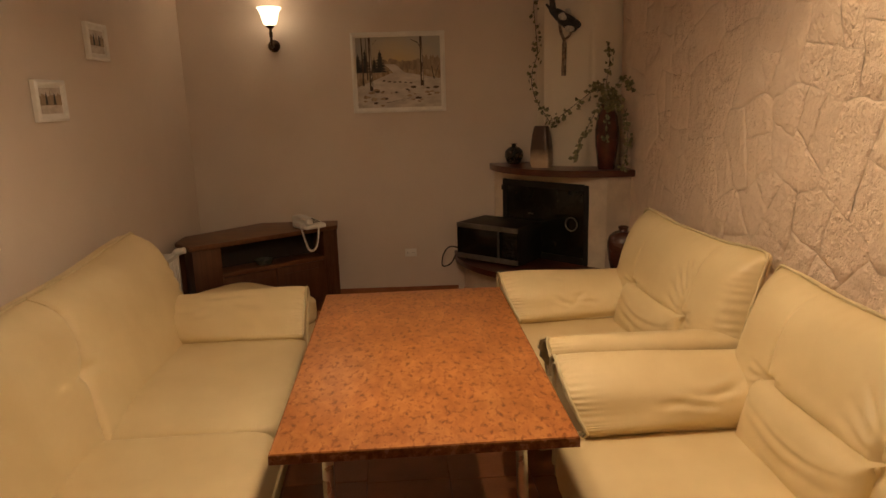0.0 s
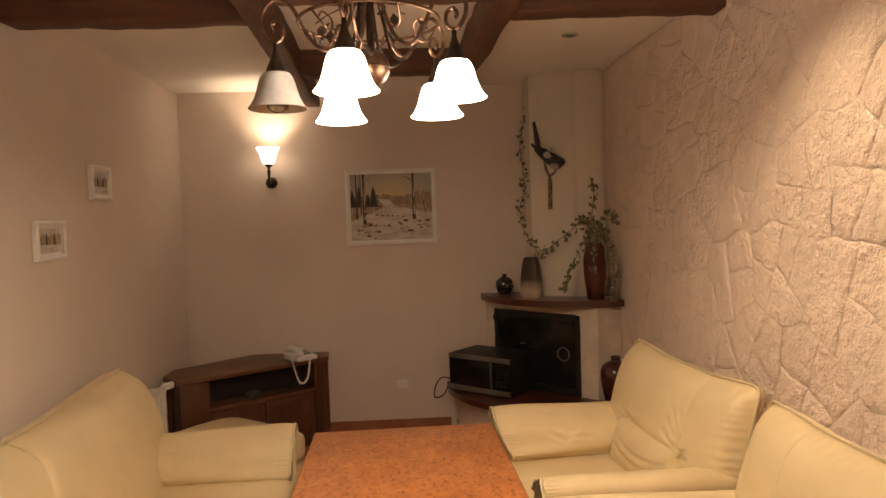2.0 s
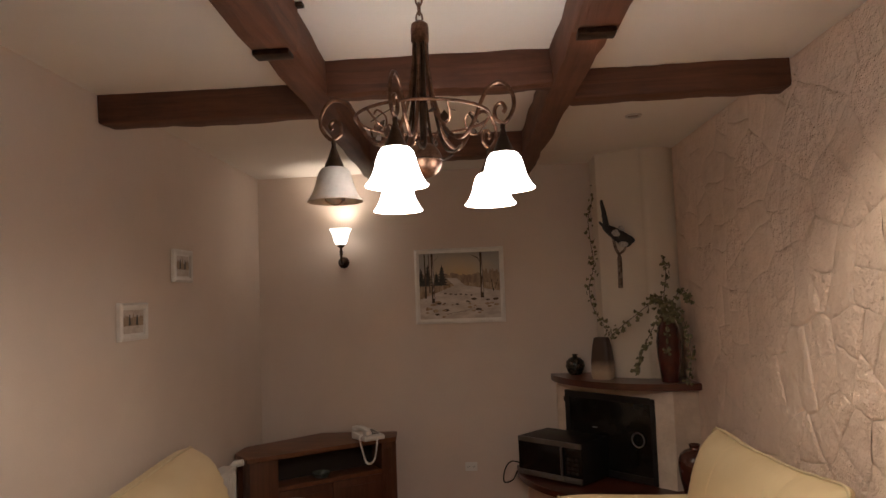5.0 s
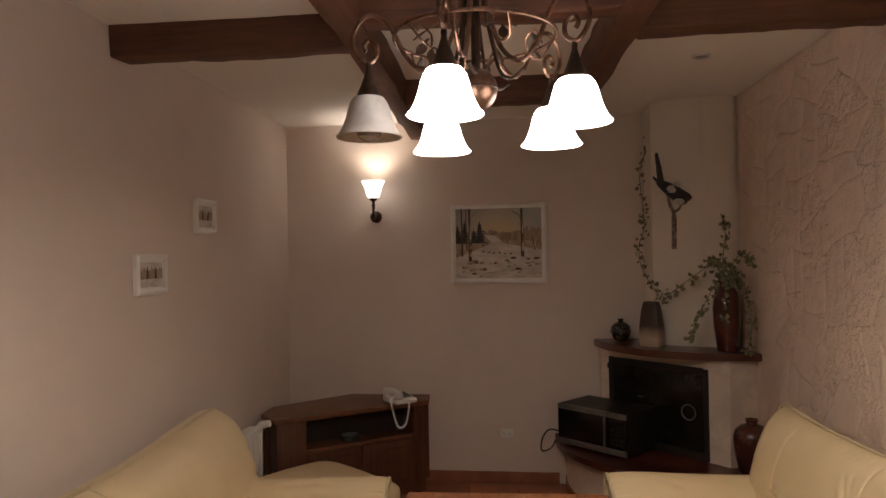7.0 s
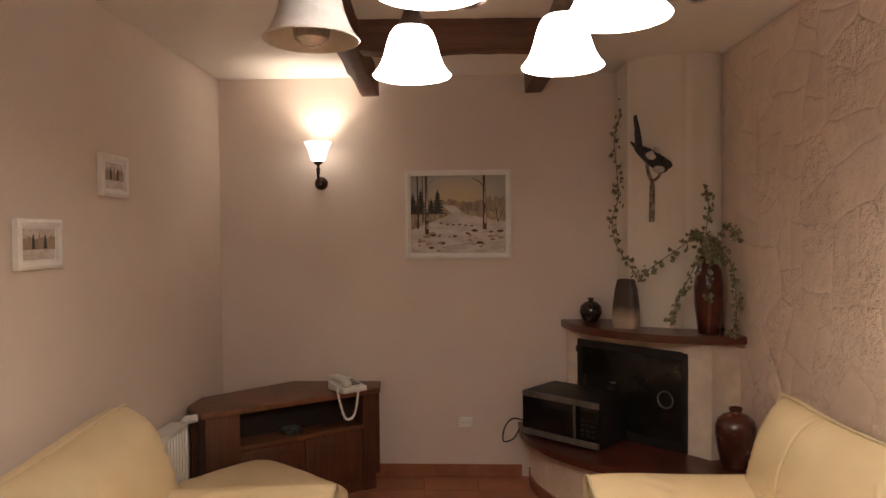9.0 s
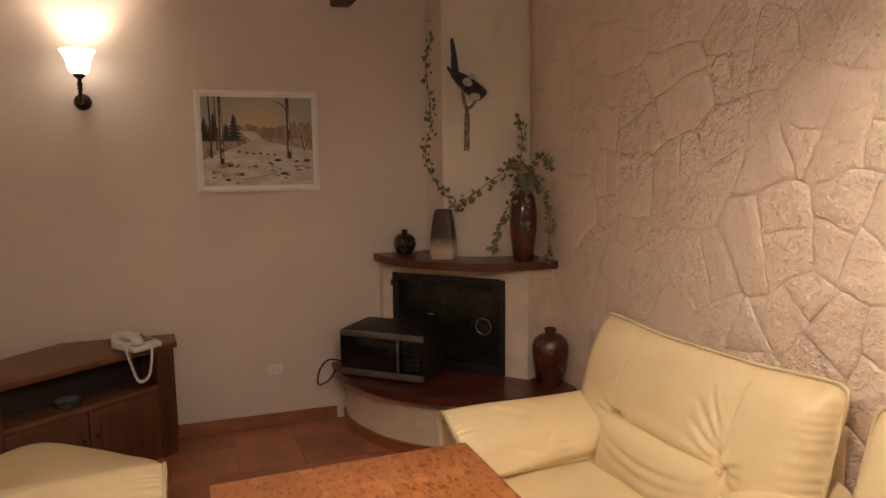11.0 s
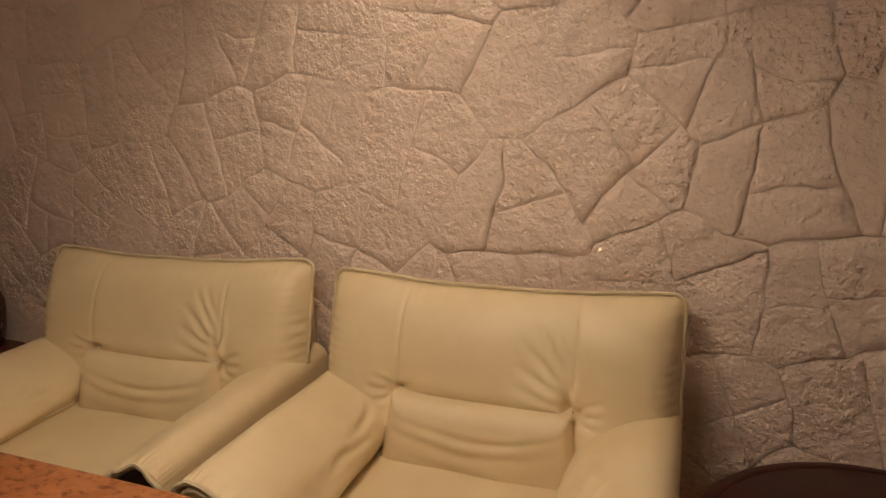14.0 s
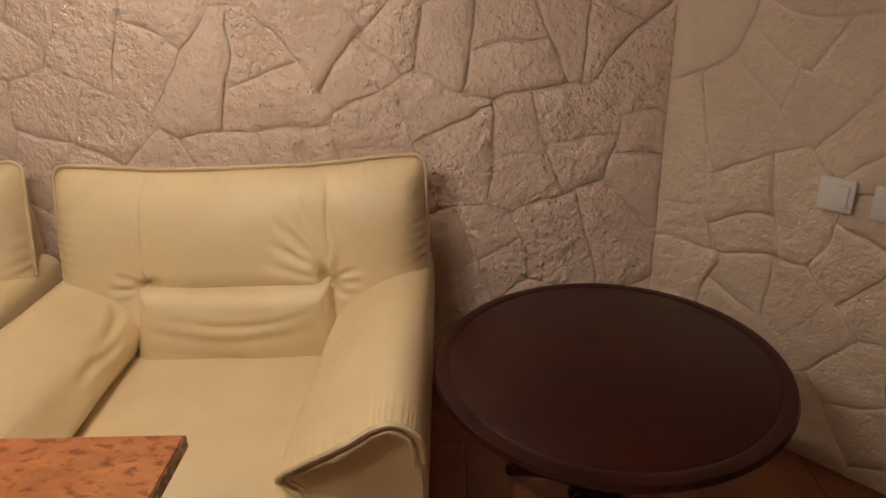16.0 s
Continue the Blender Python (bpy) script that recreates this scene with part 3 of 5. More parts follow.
pts = [(pts[0][0], BACK - 0.004)] + pts + [(right_x(pts[-1][1]) - 0.004, pts[-1][1]), (right_x(BACK) - 0.004, BACK - 0.004)]
part("mantel_shelf", prism(B(), pts, 0.957, 1.0, 0.008), M_MANTEL, hearth, "polished dark red-brown curved mantel board")
bm = prism(B(), [(0.70, BACK - 0.003), (0.70, 4.785), (0.74, 4.745), (0.99, 4.625), (right_x(4.66) - 0.003, 4.655), (right_x(BACK) - 0.003, BACK - 0.003)], 1.0, H)
bmesh.ops.bevel(bm, geom=[e for e in bm.edges if abs(e.verts[0].co.z - e.verts[1].co.z) > 1 and e.verts[0].co.y < 4.76], offset=0.035, segments=4, affect="EDGES")
part("chimney_breast", bm, M_CHIMNEY, hearth, "smooth pale plaster chimney breast")

# ---- things on the fireplace ----
mw_a, mw_b = Vector((0.086, 4.792)), Vector((0.470, 4.462))
ang = math.degrees(math.atan2(mw_b.y - mw_a.y, mw_b.x - mw_a.x))
W = (mw_b - mw_a).length
mid = (mw_a + mw_b) / 2
microwave = thing("microwave_oven", "black microwave oven with silver trim strips on the hearth", "microwave", pose(mid.x, mid.y, 0.352, 0, 0, ang))
part("casing", box(B(), (-W / 2, 0.012, 0.012), (W / 2, 0.335, 0.268), 0.006), M_BLACKMATT, microwave)
part("door", box(B(), (-W / 2, 0, 0.05), (W / 2 - 0.135, 0.014, 0.235), 0.004), M_BLACKGLOSS, microwave)
panel = part("control_panel", box(B(), (W / 2 - 0.131, 0, 0.05), (W / 2, 0.014, 0.235), 0.004), M_BLACKGLOSS, microwave)
for i in range(4):
    for j in range(3):
        part("button", box(B(), (W / 2 - 0.112 + 0.032 * j, -0.002, 0.07 + 0.028 * i), (W / 2 - 0.088 + 0.032 * j, 0.001, 0.088 + 0.028 * i), 0.001, 1), M_BLACKMATT, panel)
part("display", box(B(), (W / 2 - 0.115, -0.002, 0.195), (W / 2 - 0.02, 0.001, 0.222), 0.001, 1), M_FIREGLASS, panel)
for z0, z1 in ((0.014, 0.05), (0.235, 0.268)):
    for x0, x1 in ((-W / 2, W / 2 - 0.133), (W / 2 - 0.129, W / 2)):
        part("trim_strip", box(B(), (x0, -0.003, z0), (x1, 0.012, z1), 0.003), M_SILVER, microwave)
part("handle", box(B(), (W / 2 - 0.150, -0.018, 0.052), (W / 2 - 0.141, -0.001, 0.234), 0.003), M_SILVER, microwave)
for x in (-0.2, 0.2):
    for y in (0.05, 0.29):
        part("foot", lathe(B(), [(0.012, 0), (0.014, 0.013)], 12, (x, y, 0)), M_BLACKMATT, microwave)
cord = spline([(mid.x - 0.14, mid.y + 0.24, 0.40), (0.04, 4.90, 0.42), (-0.012, 4.95, 0.35), (-0.02, 4.97, 0.26), (0.04, 4.98, 0.27), (0.075, 4.93, 0.345)], 8)
tagged(part("power_cord", tube(B(), cord, 0.005, 6), M_BLACKMATT), "black power cord looping behind the microwave oven", "cable")


def vase(name, label, x, y, z, profile, mat, category="vase"):
    v = thing(name, label, category, pose(x, y, z))
    part("body", lathe(B(), profile, 32, close=False), mat, v)
    return v


pot = vase("round_vase", "small round dark patterned ceramic vase on the mantel", 0.515, 4.955, 1.0, [(0.001, 0.001), (0.036, 0.001), (0.052, 0.02), (0.068, 0.06), (0.062, 0.095), (0.038, 0.118), (0.017, 0.126), (0.016, 0.137), (0.022, 0.145), (0.014, 0.145), (0.012, 0.12)], M_DARKPOT)
square = thing("square_vase", "tapered ceramic vase glazed dark brown over cream", "vase", pose(0.668, 4.69, 1.0, 0, 0, -30))
bm = B()
rings = []
for z, h in ((0.0, 0.062), (0.03, 0.072), (0.12, 0.070), (0.22, 0.058), (0.272, 0.046), (0.276, 0.040), (0.26, 0.036)):
    rings.append([bm.verts.new((h * math.copysign(abs(math.cos(a)) ** 0.45, math.cos(a)), 0.75 * h * math.copysign(abs(math.sin(a)) ** 0.45, math.sin(a)), z)) for a in (2 * math.pi * i / 32 for i in range(32))])
for a, b in zip(rings, rings[1:]):
    for i in range(32):
        bm.faces.new((a[i], a[(i + 1) % 32], b[(i + 1) % 32], b[i]))
bm.faces.new(rings[0][::-1])
bm.faces.new(rings[-1])
part("body", bm, M_FADEVASE, square)
tall = vase("tall_vase", "tall dark red glazed vase holding trailing ivy", 1.052, 4.462, 1.0, [(0.001, 0.001), (0.052, 0.001), (0.056, 0.02), (0.072, 0.15), (0.076, 0.25), (0.064, 0.34), (0.045, 0.38), (0.044, 0.40), (0.052, 0.412), (0.043, 0.41), (0.038, 0.37)], M_REDVASE)
jar = vase("floor_jar", "squat brown glazed jar standing on the hearth", 1.118, 4.262, 0.352, [(0.001, 0.001), (0.064, 0.001), (0.070, 0.012), (0.088, 0.09), (0.098, 0.17), (0.097, 0.210), (0.086, 0.243), (0.059, 0.266), (0.030, 0.277), (0.026, 0.285), (0.032, 0.293), (0.033, 0.304), (0.024, 0.305), (0.020, 0.27)], M_BROWNJAR, "jar")

# trailing ivy
random.seed(5)
ivy = thing("ivy_garland", "trailing artificial ivy with small green leaves", "plant")
VINES = (
    [(0.725, 4.99, 2.36), (0.70, 4.96, 2.26), (0.655, 4.94, 2.10), (0.66, 4.90, 1.92), (0.675, 4.92, 1.76), (0.635, 4.90, 1.62), (0.645, 4.86, 1.48), (0.70, 4.70, 1.34), (0.73, 4.63, 1.30), (0.80, 4.58, 1.36), (0.88, 4.52, 1.43), (0.97, 4.45, 1.50), (1.04, 4.45, 1.46)],
    [(1.05, 4.46, 1.38), (1.04, 4.47, 1.52), (1.07, 4.52, 1.64), (1.085, 4.57, 1.72), (1.09, 4.62, 1.79)],
    [(1.05, 4.46, 1.40), (1.00, 4.41, 1.42), (0.93, 4.36, 1.33), (0.87, 4.34, 1.22), (0.83, 4.33, 1.12), (0.815, 4.33, 1.08)],
    [(1.05, 4.46, 1.40), (1.10, 4.40, 1.44), (1.14, 4.36, 1.34), (1.15, 4.34, 1.20), (1.14, 4.32, 1.08), (1.12, 4.32, 1.03)],
    [(1.05, 4.46, 1.40), (1.03, 4.37, 1.40), (1.02, 4.35, 1.30), (1.01, 4.36, 1.18)],
    [(1.05, 4.46, 1.40), (1.10, 4.46, 1.52), (1.15, 4.42, 1.57), (1.18, 4.40, 1.52)],
    [(1.05, 4.46, 1.40), (0.99, 4.44, 1.52), (0.95, 4.42, 1.55)],
    [(1.00, 4.44, 1.44), (1.05, 4.42, 1.50), (1.10, 4.43, 1.46), (1.07, 4.40, 1.40)],
)
LEAVES = (130, 42, 54, 64, 28, 36, 30, 36)


def ivy_leaf(bm, at, size, turn):
    shape = [(0, 0), (0.35, -0.12), (0.62, 0.10), (0.42, 0.34), (0.48, 0.62), (0.20, 0.66), (0.0, 1.0), (-0.20, 0.66), (-0.48, 0.62), (-0.42, 0.34), (-0.62, 0.10), (-0.35, -0.12)]
    rim = [bm.verts.new(at + turn @ (size * Vector((x, y, -0.18 * abs(x)))) ) for x, y in shape]
    mid_v = bm.verts.new(at + turn @ (size * Vector((0, 0.4, 0.06))))
    for i in range(len(rim)):
        bm.faces.new((rim[i], rim[(i + 1) % len(rim)], mid_v))


stems, leaves = B(), B()
for vine, count in zip(VINES, LEAVES):
    line = spline(vine, 10)
    tube(stems, line, 0.0022, 5)
    for i in range(count):
        p = line[min(int(random.random() * len(line)), len(line) - 1)]
        off = Vector((random.uniform(-1, 1), random.uniform(-1, 0.3), random.uniform(-1, 1))) * (0.030 if vine is VINES[0] else 0.024)
        turn = Euler((random.uniform(0.6, 1.9), random.uniform(-0.7, 0.7), random.uniform(-1.0, 0.6) - 0.6)).to_matrix() @ Euler((0, 0, random.uniform(2.0, 4.3))).to_matrix()
        ivy_leaf(leaves, p + off, random.uniform(0.015, 0.031), turn)
part("stem", stems, M_STEM, ivy)
leaf_part = part("leaves", leaves, M_LEAF, ivy, "small three-pointed ivy leaves", False)
leaf_part["kind"] = "stuff"

# mounted bird ornament, one plain shape on a branch
bm = B()
body = spline([(0.715, 4.66, 2.02), (0.76, 4.645, 1.985), (0.815, 4.64, 1.945), (0.86, 4.645, 1.915), (0.885, 4.65, 1.915), (0.905, 4.652, 1.898)], 5)
radii = [0.012 + 0.032 * math.sin(math.pi * min(1, (i / (len(body) - 1)) * 1.02)) ** 0.8 for i in range(len(body))]
radii[-1] = 0.004
tube(bm, body, radii, 12)
tail = [(0.735, 4.655, 2.0), (0.725, 4.64, 2.07), (0.712, 4.622, 2.14), (0.703, 4.612, 2.19)]
tube(bm, spline(tail, 4), [0.024 - 0.0013 * i for i in range(13)], 8)
tube(bm, spline([(0.72, 4.66, 2.02), (0.70, 4.655, 2.035), (0.688, 4.65, 2.05)], 3), [0.012, 0.011, 0.01, 0.009, 0.008, 0.007, 0.005], 8)
for v in bm.verts:
    v.co += 0.004 * Vector((noise.noise(v.co * 30), 0, noise.noise(v.co * 30 + Vector((4, 4, 4)))))
n0 = len(bm.faces)
bm.faces.ensure_lookup_table()
cushion(bm, (0.785, 4.602, 1.962), (0.026, 0.016, 0.022), 2.2, 6, lambda p, q: p + 0.010 * Vector((noise.noise(p * 45), 0, noise.noise(p * 41))))
cushion(bm, (0.835, 4.622, 1.892), (0.032, 0.024, 0.022), 2.2, 6)
cushion(bm, (0.825, 4.632, 1.990), (0.022, 0.014, 0.026), 2.2, 6)
tube(bm, spline([(0.775, 4.655, 1.935), (0.79, 4.67, 1.87), (0.81, 4.69, 1.835), (0.818, 4.70, 1.80), (0.815, 4.70, 1.60)], 4), [0.010] * 12 + [0.016] * 5, 8)
tube(bm, spline([(0.86, 4.66, 1.89), (0.845, 4.68, 1.85), (0.818, 4.69, 1.83)], 4), 0.008, 8)
bm.faces.ensure_lookup_table()
for i, f in enumerate(bm.faces):
    if i >= n0:
        f.material_index = 1 if i < n0 + 3 * 216 else 2
tagged(part("bird_ornament", bm, [M_BIRDBLACK, M_BIRDWHITE, M_BARK]), "black and white bird ornament perched on a wall branch", "ornament")

# ---- pictures, sconce and fittings on the walls ----
def picture_frame(parent, w, h, rail, depth, mat):
    """Four mitred rails round the origin, facing -y."""
    for turn, a, b in ((0, w, h), (90, h, w), (180, w, h), (270, h, w)):
        bm = B()
        o = [(-a / 2, -b / 2), (a / 2, -b / 2), (a / 2 - rail, -b / 2 + rail), (-a / 2 + rail, -b / 2 + rail)]
        prof = [[bm.verts.new((x, y, z)) for x, z in o] for y in (0.0, -depth)]
        mids = []
        for t, dz in ((0.45, -depth - 0.006),):
            mids = [bm.verts.new((x, dz, z)) for x, z in ((-a / 2 + rail * t, -b / 2 + rail * t), (a / 2 - rail * t, -b / 2 + rail * t))]
        lo, hi = prof
        bm.faces.new(lo[::-1])
        bm.faces.new((hi[0], hi[1], mids[1], mids[0]))
        bm.faces.new((mids[0], mids[1], hi[2], hi[3]))
        for i in range(4):
            j = (i + 1) % 4
            if i in (1, 3):
                m_ = mids[1] if i == 1 else mids[0]
                bm.faces.new((lo[i], lo[j], hi[j], m_, hi[i]))
            else:
                bm.faces.new((lo[i], lo[j], hi[j], hi[i]))
        bmesh.ops.transform(bm, matrix=Matrix.Rotation(radians(turn), 4, "Y"), verts=bm.verts)
        part("frame_rail", bm, mat, parent, smooth=False)


def flat(name, pts, y, mat, parent, label=""):
    """A painted patch: a plan outline in x and z, a hair thick."""
    bm = B()
    front = [bm.verts.new((x, y, z)) for x, z in pts]
    back = [bm.verts.new((x, y + 0.0008, z)) for x, z in pts]
    bm.faces.new(front)
    bm.faces.new(back[::-1])
    for i in range(len(pts)):
        bm.faces.new((front[i], back[i], back[(i + 1) % len(pts)], front[(i + 1) % len(pts)]))
    return part(name, bm, mat, parent, label, smooth=False)


def evening_sky():
    """Painted winter sky: yellow low in the middle, blue-grey towards the edges."""
    m, nodes, links, bsdf = material("painted_sky")
    tc = nodes.new("ShaderNodeTexCoord")
    mp = nodes.new("ShaderNodeMapping")
    mp.inputs["Location"].default_value = (0.01, 0, -0.16)
    mp.inputs["Scale"].default_value = (2.6, 0.0, 3.6)
    links.new(tc.outputs["Object"], mp.inputs["Vector"])
    far = nodes.new("ShaderNodeVectorMath")
    far.operation = "LENGTH"
    links.new(mp.outputs[0], far.inputs[0])
    soft = noise_tex(nodes, links, tc.outputs["Object"], 14, 4)
    add = nodes.new("ShaderNodeMath")
    add.operation = "MULTIPLY_ADD"
    links.new(soft, add.inputs[0])
    add.inputs[1].default_value = 0.25
    links.new(far.outputs["Value"], add.inputs[2])
    links.new(ramp(nodes, links, add.outputs[0], [(0.12, (0.66, 0.48, 0.20)), (0.5, (0.58, 0.48, 0.32)), (0.95, (0.42, 0.41, 0.38))]), bsdf.inputs["Base Color"])
    bsdf.inputs["Roughness"].default_value = 0.6
    bump(nodes, links, bsdf, [(soft, 0.001, 0.4)])
    return m


P_SKY = evening_sky()
P_WOOD = surface("painted_far_wood", (0.26, 0.19, 0.14), (0.44, 0.34, 0.24), 30, 0.6, 90, 0.001, stretch=(1, 1, 0.4))
P_SNOW = surface("painted_snow", (0.52, 0.46, 0.42), (0.72, 0.66, 0.61), 14, 0.6, 60, 0.001, stretch=(0.7, 1, 2))
P_REED = surface("painted_reeds", (0.26, 0.17, 0.10), (0.54, 0.43, 0.31), 26, 0.6, 60, 0.001, stretch=(2, 1, 0.6))
P_FIR = surface("painted_fir", (0.025, 0.028, 0.03), (0.07, 0.07, 0.065), 30, 0.6, 60, 0.001)
P_BIRCH = surface("painted_birch", (0.10, 0.06, 0.045), (0.66, 0.60, 0.53), 22, 0.6, 60, 0.001, spread=(0.34, 0.50), stretch=(1.6, 1, 0.7))
P_DARK = surface("painted_dark", (0.05, 0.035, 0.028), (0.13, 0.09, 0.065), 30, 0.6, 60, 0.001)

random.seed(11)
painting = thing("landscape_painting", "winter landscape painting with birches in a white frame", "painting", pose(-0.290, BACK - 0.003, 1.664))
PW, PH = 0.664, 0.554
picture_frame(painting, PW, PH, 0.034, 0.024, M_WHITEPAINT)
w, h = PW / 2 - 0.026, PH / 2 - 0.026
canvas = part("canvas", box(B(), (-w, -0.012, -h), (w, -0.001, h)), P_SKY, painting)
Y = -0.0135


def ragged(x0, x1, z, amp, n=28, base=None):
    top = [(x0 + (x1 - x0) * i / n, z + amp * random.uniform(-1, 1)) for i in range(n + 1)]
    return [(x1, base), (x0, base)] + top if base is not None else top


flat("paint_patch", ragged(-w, w, 0.085, 0.012, 40, -0.02), Y, P_WOOD, canvas)
flat("paint_patch", ragged(w - 0.17, w, 0.10, 0.02, 20, 0.0), Y - 0.001, P_WOOD, canvas)
flat("paint_patch", ragged(-w, w, 0.015, 0.006, 30, -h), Y - 0.002, P_REED, canvas)
flat("paint_patch", [(-0.10, 0.06), (-0.02, 0.055), (0.04, 0.0), (0.20, -0.03), (w, -0.05), (w, -h), (-w, -h), (-w, -0.10), (-0.2, -0.06), (-0.04, 0.0)], Y - 0.003, P_SNOW, canvas)
for x, top, wid in ((-0.285, 0.12, 0.045), (-0.235, 0.15, 0.04), (-0.13, 0.14, 0.055), (-0.17, 0.09, 0.04), (-0.26, 0.06, 0.05)):
    left, right, k = [], [], 7
    for i in range(k):
        z0, z1 = top - (top - 0.0) * i / k, top - (top - 0.0) * (i + 0.8) / k
        s = wid * (0.15 + 0.85 * (i + 1) / k)
        right += [(x + s * 0.3, z0 - 0.002), (x + s * random.uniform(0.8, 1.1), z1)]
        left += [(x - s * 0.3, z0 - 0.002), (x - s * random.uniform(0.8, 1.1), z1)]
    flat("paint_patch", [(x, top + 0.02)] + right + left[::-1], Y - 0.004, P_FIR, canvas)
for x, z0, z1, r in ((-0.198, -0.125, h, 0.011), (-0.253, -0.09, h, 0.006), (0.165, -0.095, h, 0.012), (-0.222, -0.05, h, 0.004)):
    flat("paint_patch", [(x - r, z0), (x + r * 1.1, z0), (x + r * 0.8 + 0.002, 0.02), (x + r * 0.7 - 0.004, z1), (x - r * 0.6 - 0.004, z1), (x - r * 0.8, 0.05)], Y - 0.005, P_DARK, canvas)
    if r > 0.01:
        flat("paint_patch", [(x - r * 0.1, z0 + 0.04), (x + r * 0.9, z0 + 0.03), (x + r * 0.7, 0.02), (x + r * 0.4 - 0.003, z1 - 0.05), (x - r * 0.1, 0.05)], Y - 0.0054, P_BIRCH, canvas)
for x0, z0, x1, z1 in ((0.165, 0.155, 0.14, 0.20), (0.14, 0.20, 0.09, 0.225), (-0.198, 0.17, -0.15, 0.225), (0.25, -0.05, 0.29, 0.05), (0.25, -0.05, 0.235, 0.04), (0.02, -0.20, 0.14, -0.15), (-0.1, -0.21, 0.1, -0.175)):
    flat("paint_patch", [(x0 - 0.003, z0 - 0.002), (x0 + 0.003, z0 + 0.002), (x1 + 0.002, z1 + 0.001), (x1 - 0.002, z1 - 0.001)], Y - 0.006, P_DARK, canvas)
for i in range(40):
    if i < 6:
        x, z, s = -0.106 + 0.038 * i, -0.060 - 0.003 * i + random.uniform(-0.004, 0.004), 0.011
    else:
        x, z, s = random.uniform(-w + 0.03, w - 0.04), random.uniform(-h + 0.02, -0.10), random.uniform(0.008, 0.024)
    blob = [(x + s * random.uniform(0.8, 1.3) * math.cos(a), z + 0.45 * s * random.uniform(0.7, 1.2) * math.sin(a)) for a in (2 * math.pi * k / 9 for k in range(9))]
    flat("paint_patch", blob, Y - 0.0065 - 0.00002 * i, P_DARK if i < 6 or i % 3 == 0 else P_REED, canvas)


def small_picture(y, z, w_, h_, label):
    pic = thing("small_picture", label, "picture", pose(left_x(y) + 0.003, y, z, 0, 0, 90 + math.degrees(math.atan(0.0305))), "small white framed pictures")
    picture_frame(pic, w_, h_, 0.026, 0.020, M_WHITEPAINT)
    sheet = part("print", box(B(), (-w_ / 2 + 0.02, -0.009, -h_ / 2 + 0.02), (w_ / 2 - 0.02, -0.001, h_ / 2 - 0.02)), M_WHITE, pic)
    a, b = w_ / 2 - 0.034, h_ / 2 - 0.034
    flat("paint_patch", [(-a, -b), (a, -b), (a, b), (-a, b)], -0.0105, P_SNOW, sheet)
    flat("paint_patch", ragged(-a, a, b * 0.35, 0.010, 14, -b * 0.35), -0.0115, P_WOOD, sheet)
    for k in range(5):
        x = -a * 0.7 + a * 0.36 * k
        flat("paint_patch", [(x - 0.010, -b * 0.3), (x + 0.010, -b * 0.3), (x + 0.004, b * 0.5), (x, b * (0.6 + 0.08 * (k % 3))), (x - 0.005, b * 0.4)], -0.0122, P_FIR if k % 2 else P_WOOD, sheet)
    return pic


small_picture(3.155, 1.523, 0.262, 0.178, "small snowy scene in a wide white frame, hung lower")
small_picture(3.70, 1.81, 0.236, 0.180, "small snowy scene in a white frame, hung higher")

sconce = thing("wall_sconce", "lit wall lamp with white bell shade on bronze arm", "wall lamp", pose(-1.158, BACK, 1.868))
part("backplate", lathe(B(), [(0.042, 0.0), (0.042, 0.008), (0.034, 0.022), (0.016, 0.034), (0.006, 0.040)], 24), M_DARKBRONZE, sconce).rotation_euler = (radians(90), 0, 0)
part("arm", tube(B(), spline([(0, -0.02, 0), (0.004, -0.09, -0.012), (0.014, -0.145, 0.02), (0.016, -0.155, 0.075)], 6), 0.009), M_DARKBRONZE, sconce)
part("cup", lathe(B(), [(0.008, 0.045), (0.013, 0.05), (0.010, 0.062), (0.014, 0.072), (0.009, 0.085), (0.010, 0.10), (0.026, 0.112), (0.030, 0.125)], 20, (0.016, -0.155, 0)), M_DARKBRONZE, sconce)
part("shade", lathe(B(), [(0.028, 0.122), (0.040, 0.130), (0.050, 0.155), (0.056, 0.185), (0.068, 0.215), (0.082, 0.238), (0.079, 0.240), (0.064, 0.216), (0.052, 0.186), (0.046, 0.156), (0.036, 0.134)], 32, (0.016, -0.155, 0), False), M_SHADE_SCONCE, sconce, "glowing white glass bell shade")


def wall_plate(name, label, category, m, w_, h_, detail):
    s = thing(name, label, category, m)
    p = part("plate", box(B(), (-w_ / 2, -0.012, -h_ / 2), (w_ / 2, 0.0, h_ / 2), 0.004), M_WHITE, s)
    detail(s)
    return s


def socket_face(s):
    for x in (-0.019, 0.019):
        part("socket_well", lathe(B(), [(0.001, 0), (0.017, 0), (0.018, 0.003), (0.020, 0.003), (0.020, -0.001)], 20, (0, 0, 0), False), M_WHITE, s).matrix_local = pose(x, -0.0125, 0, 90)
        for dx in (-0.006, 0.006):
            part("hole", box(B(), (x + dx - 0.002, -0.0150, -0.002), (x + dx + 0.002, -0.0125, 0.002)), M_BLACKMATT, s)


def rocker_face(s):
    part("rocker", box(B(), (-0.030, -0.020, -0.030), (0.030, -0.010, 0.030), 0.004), M_WHITE, s)


wall_plate("wall_socket", "white double wall socket low on the beige wall", "socket", pose(-0.255, BACK - 0.001, 0.345), 0.088, 0.062, socket_face)
d = Vector((DIAG[0] - CORNER[0], DIAG[1] - CORNER[1])).normalized()
turn = math.degrees(math.atan2(d.y, d.x))
for s in (0.50, 0.625):
    wall_plate("light_switch", "white square rocker light switch on the stone wall", "switch", pose(CORNER[0] + d.x * s + d.y * 0.016, CORNER[1] + d.y * s - d.x * 0.016, 0.815, 0, 0, turn), 0.084, 0.084, rocker_face)

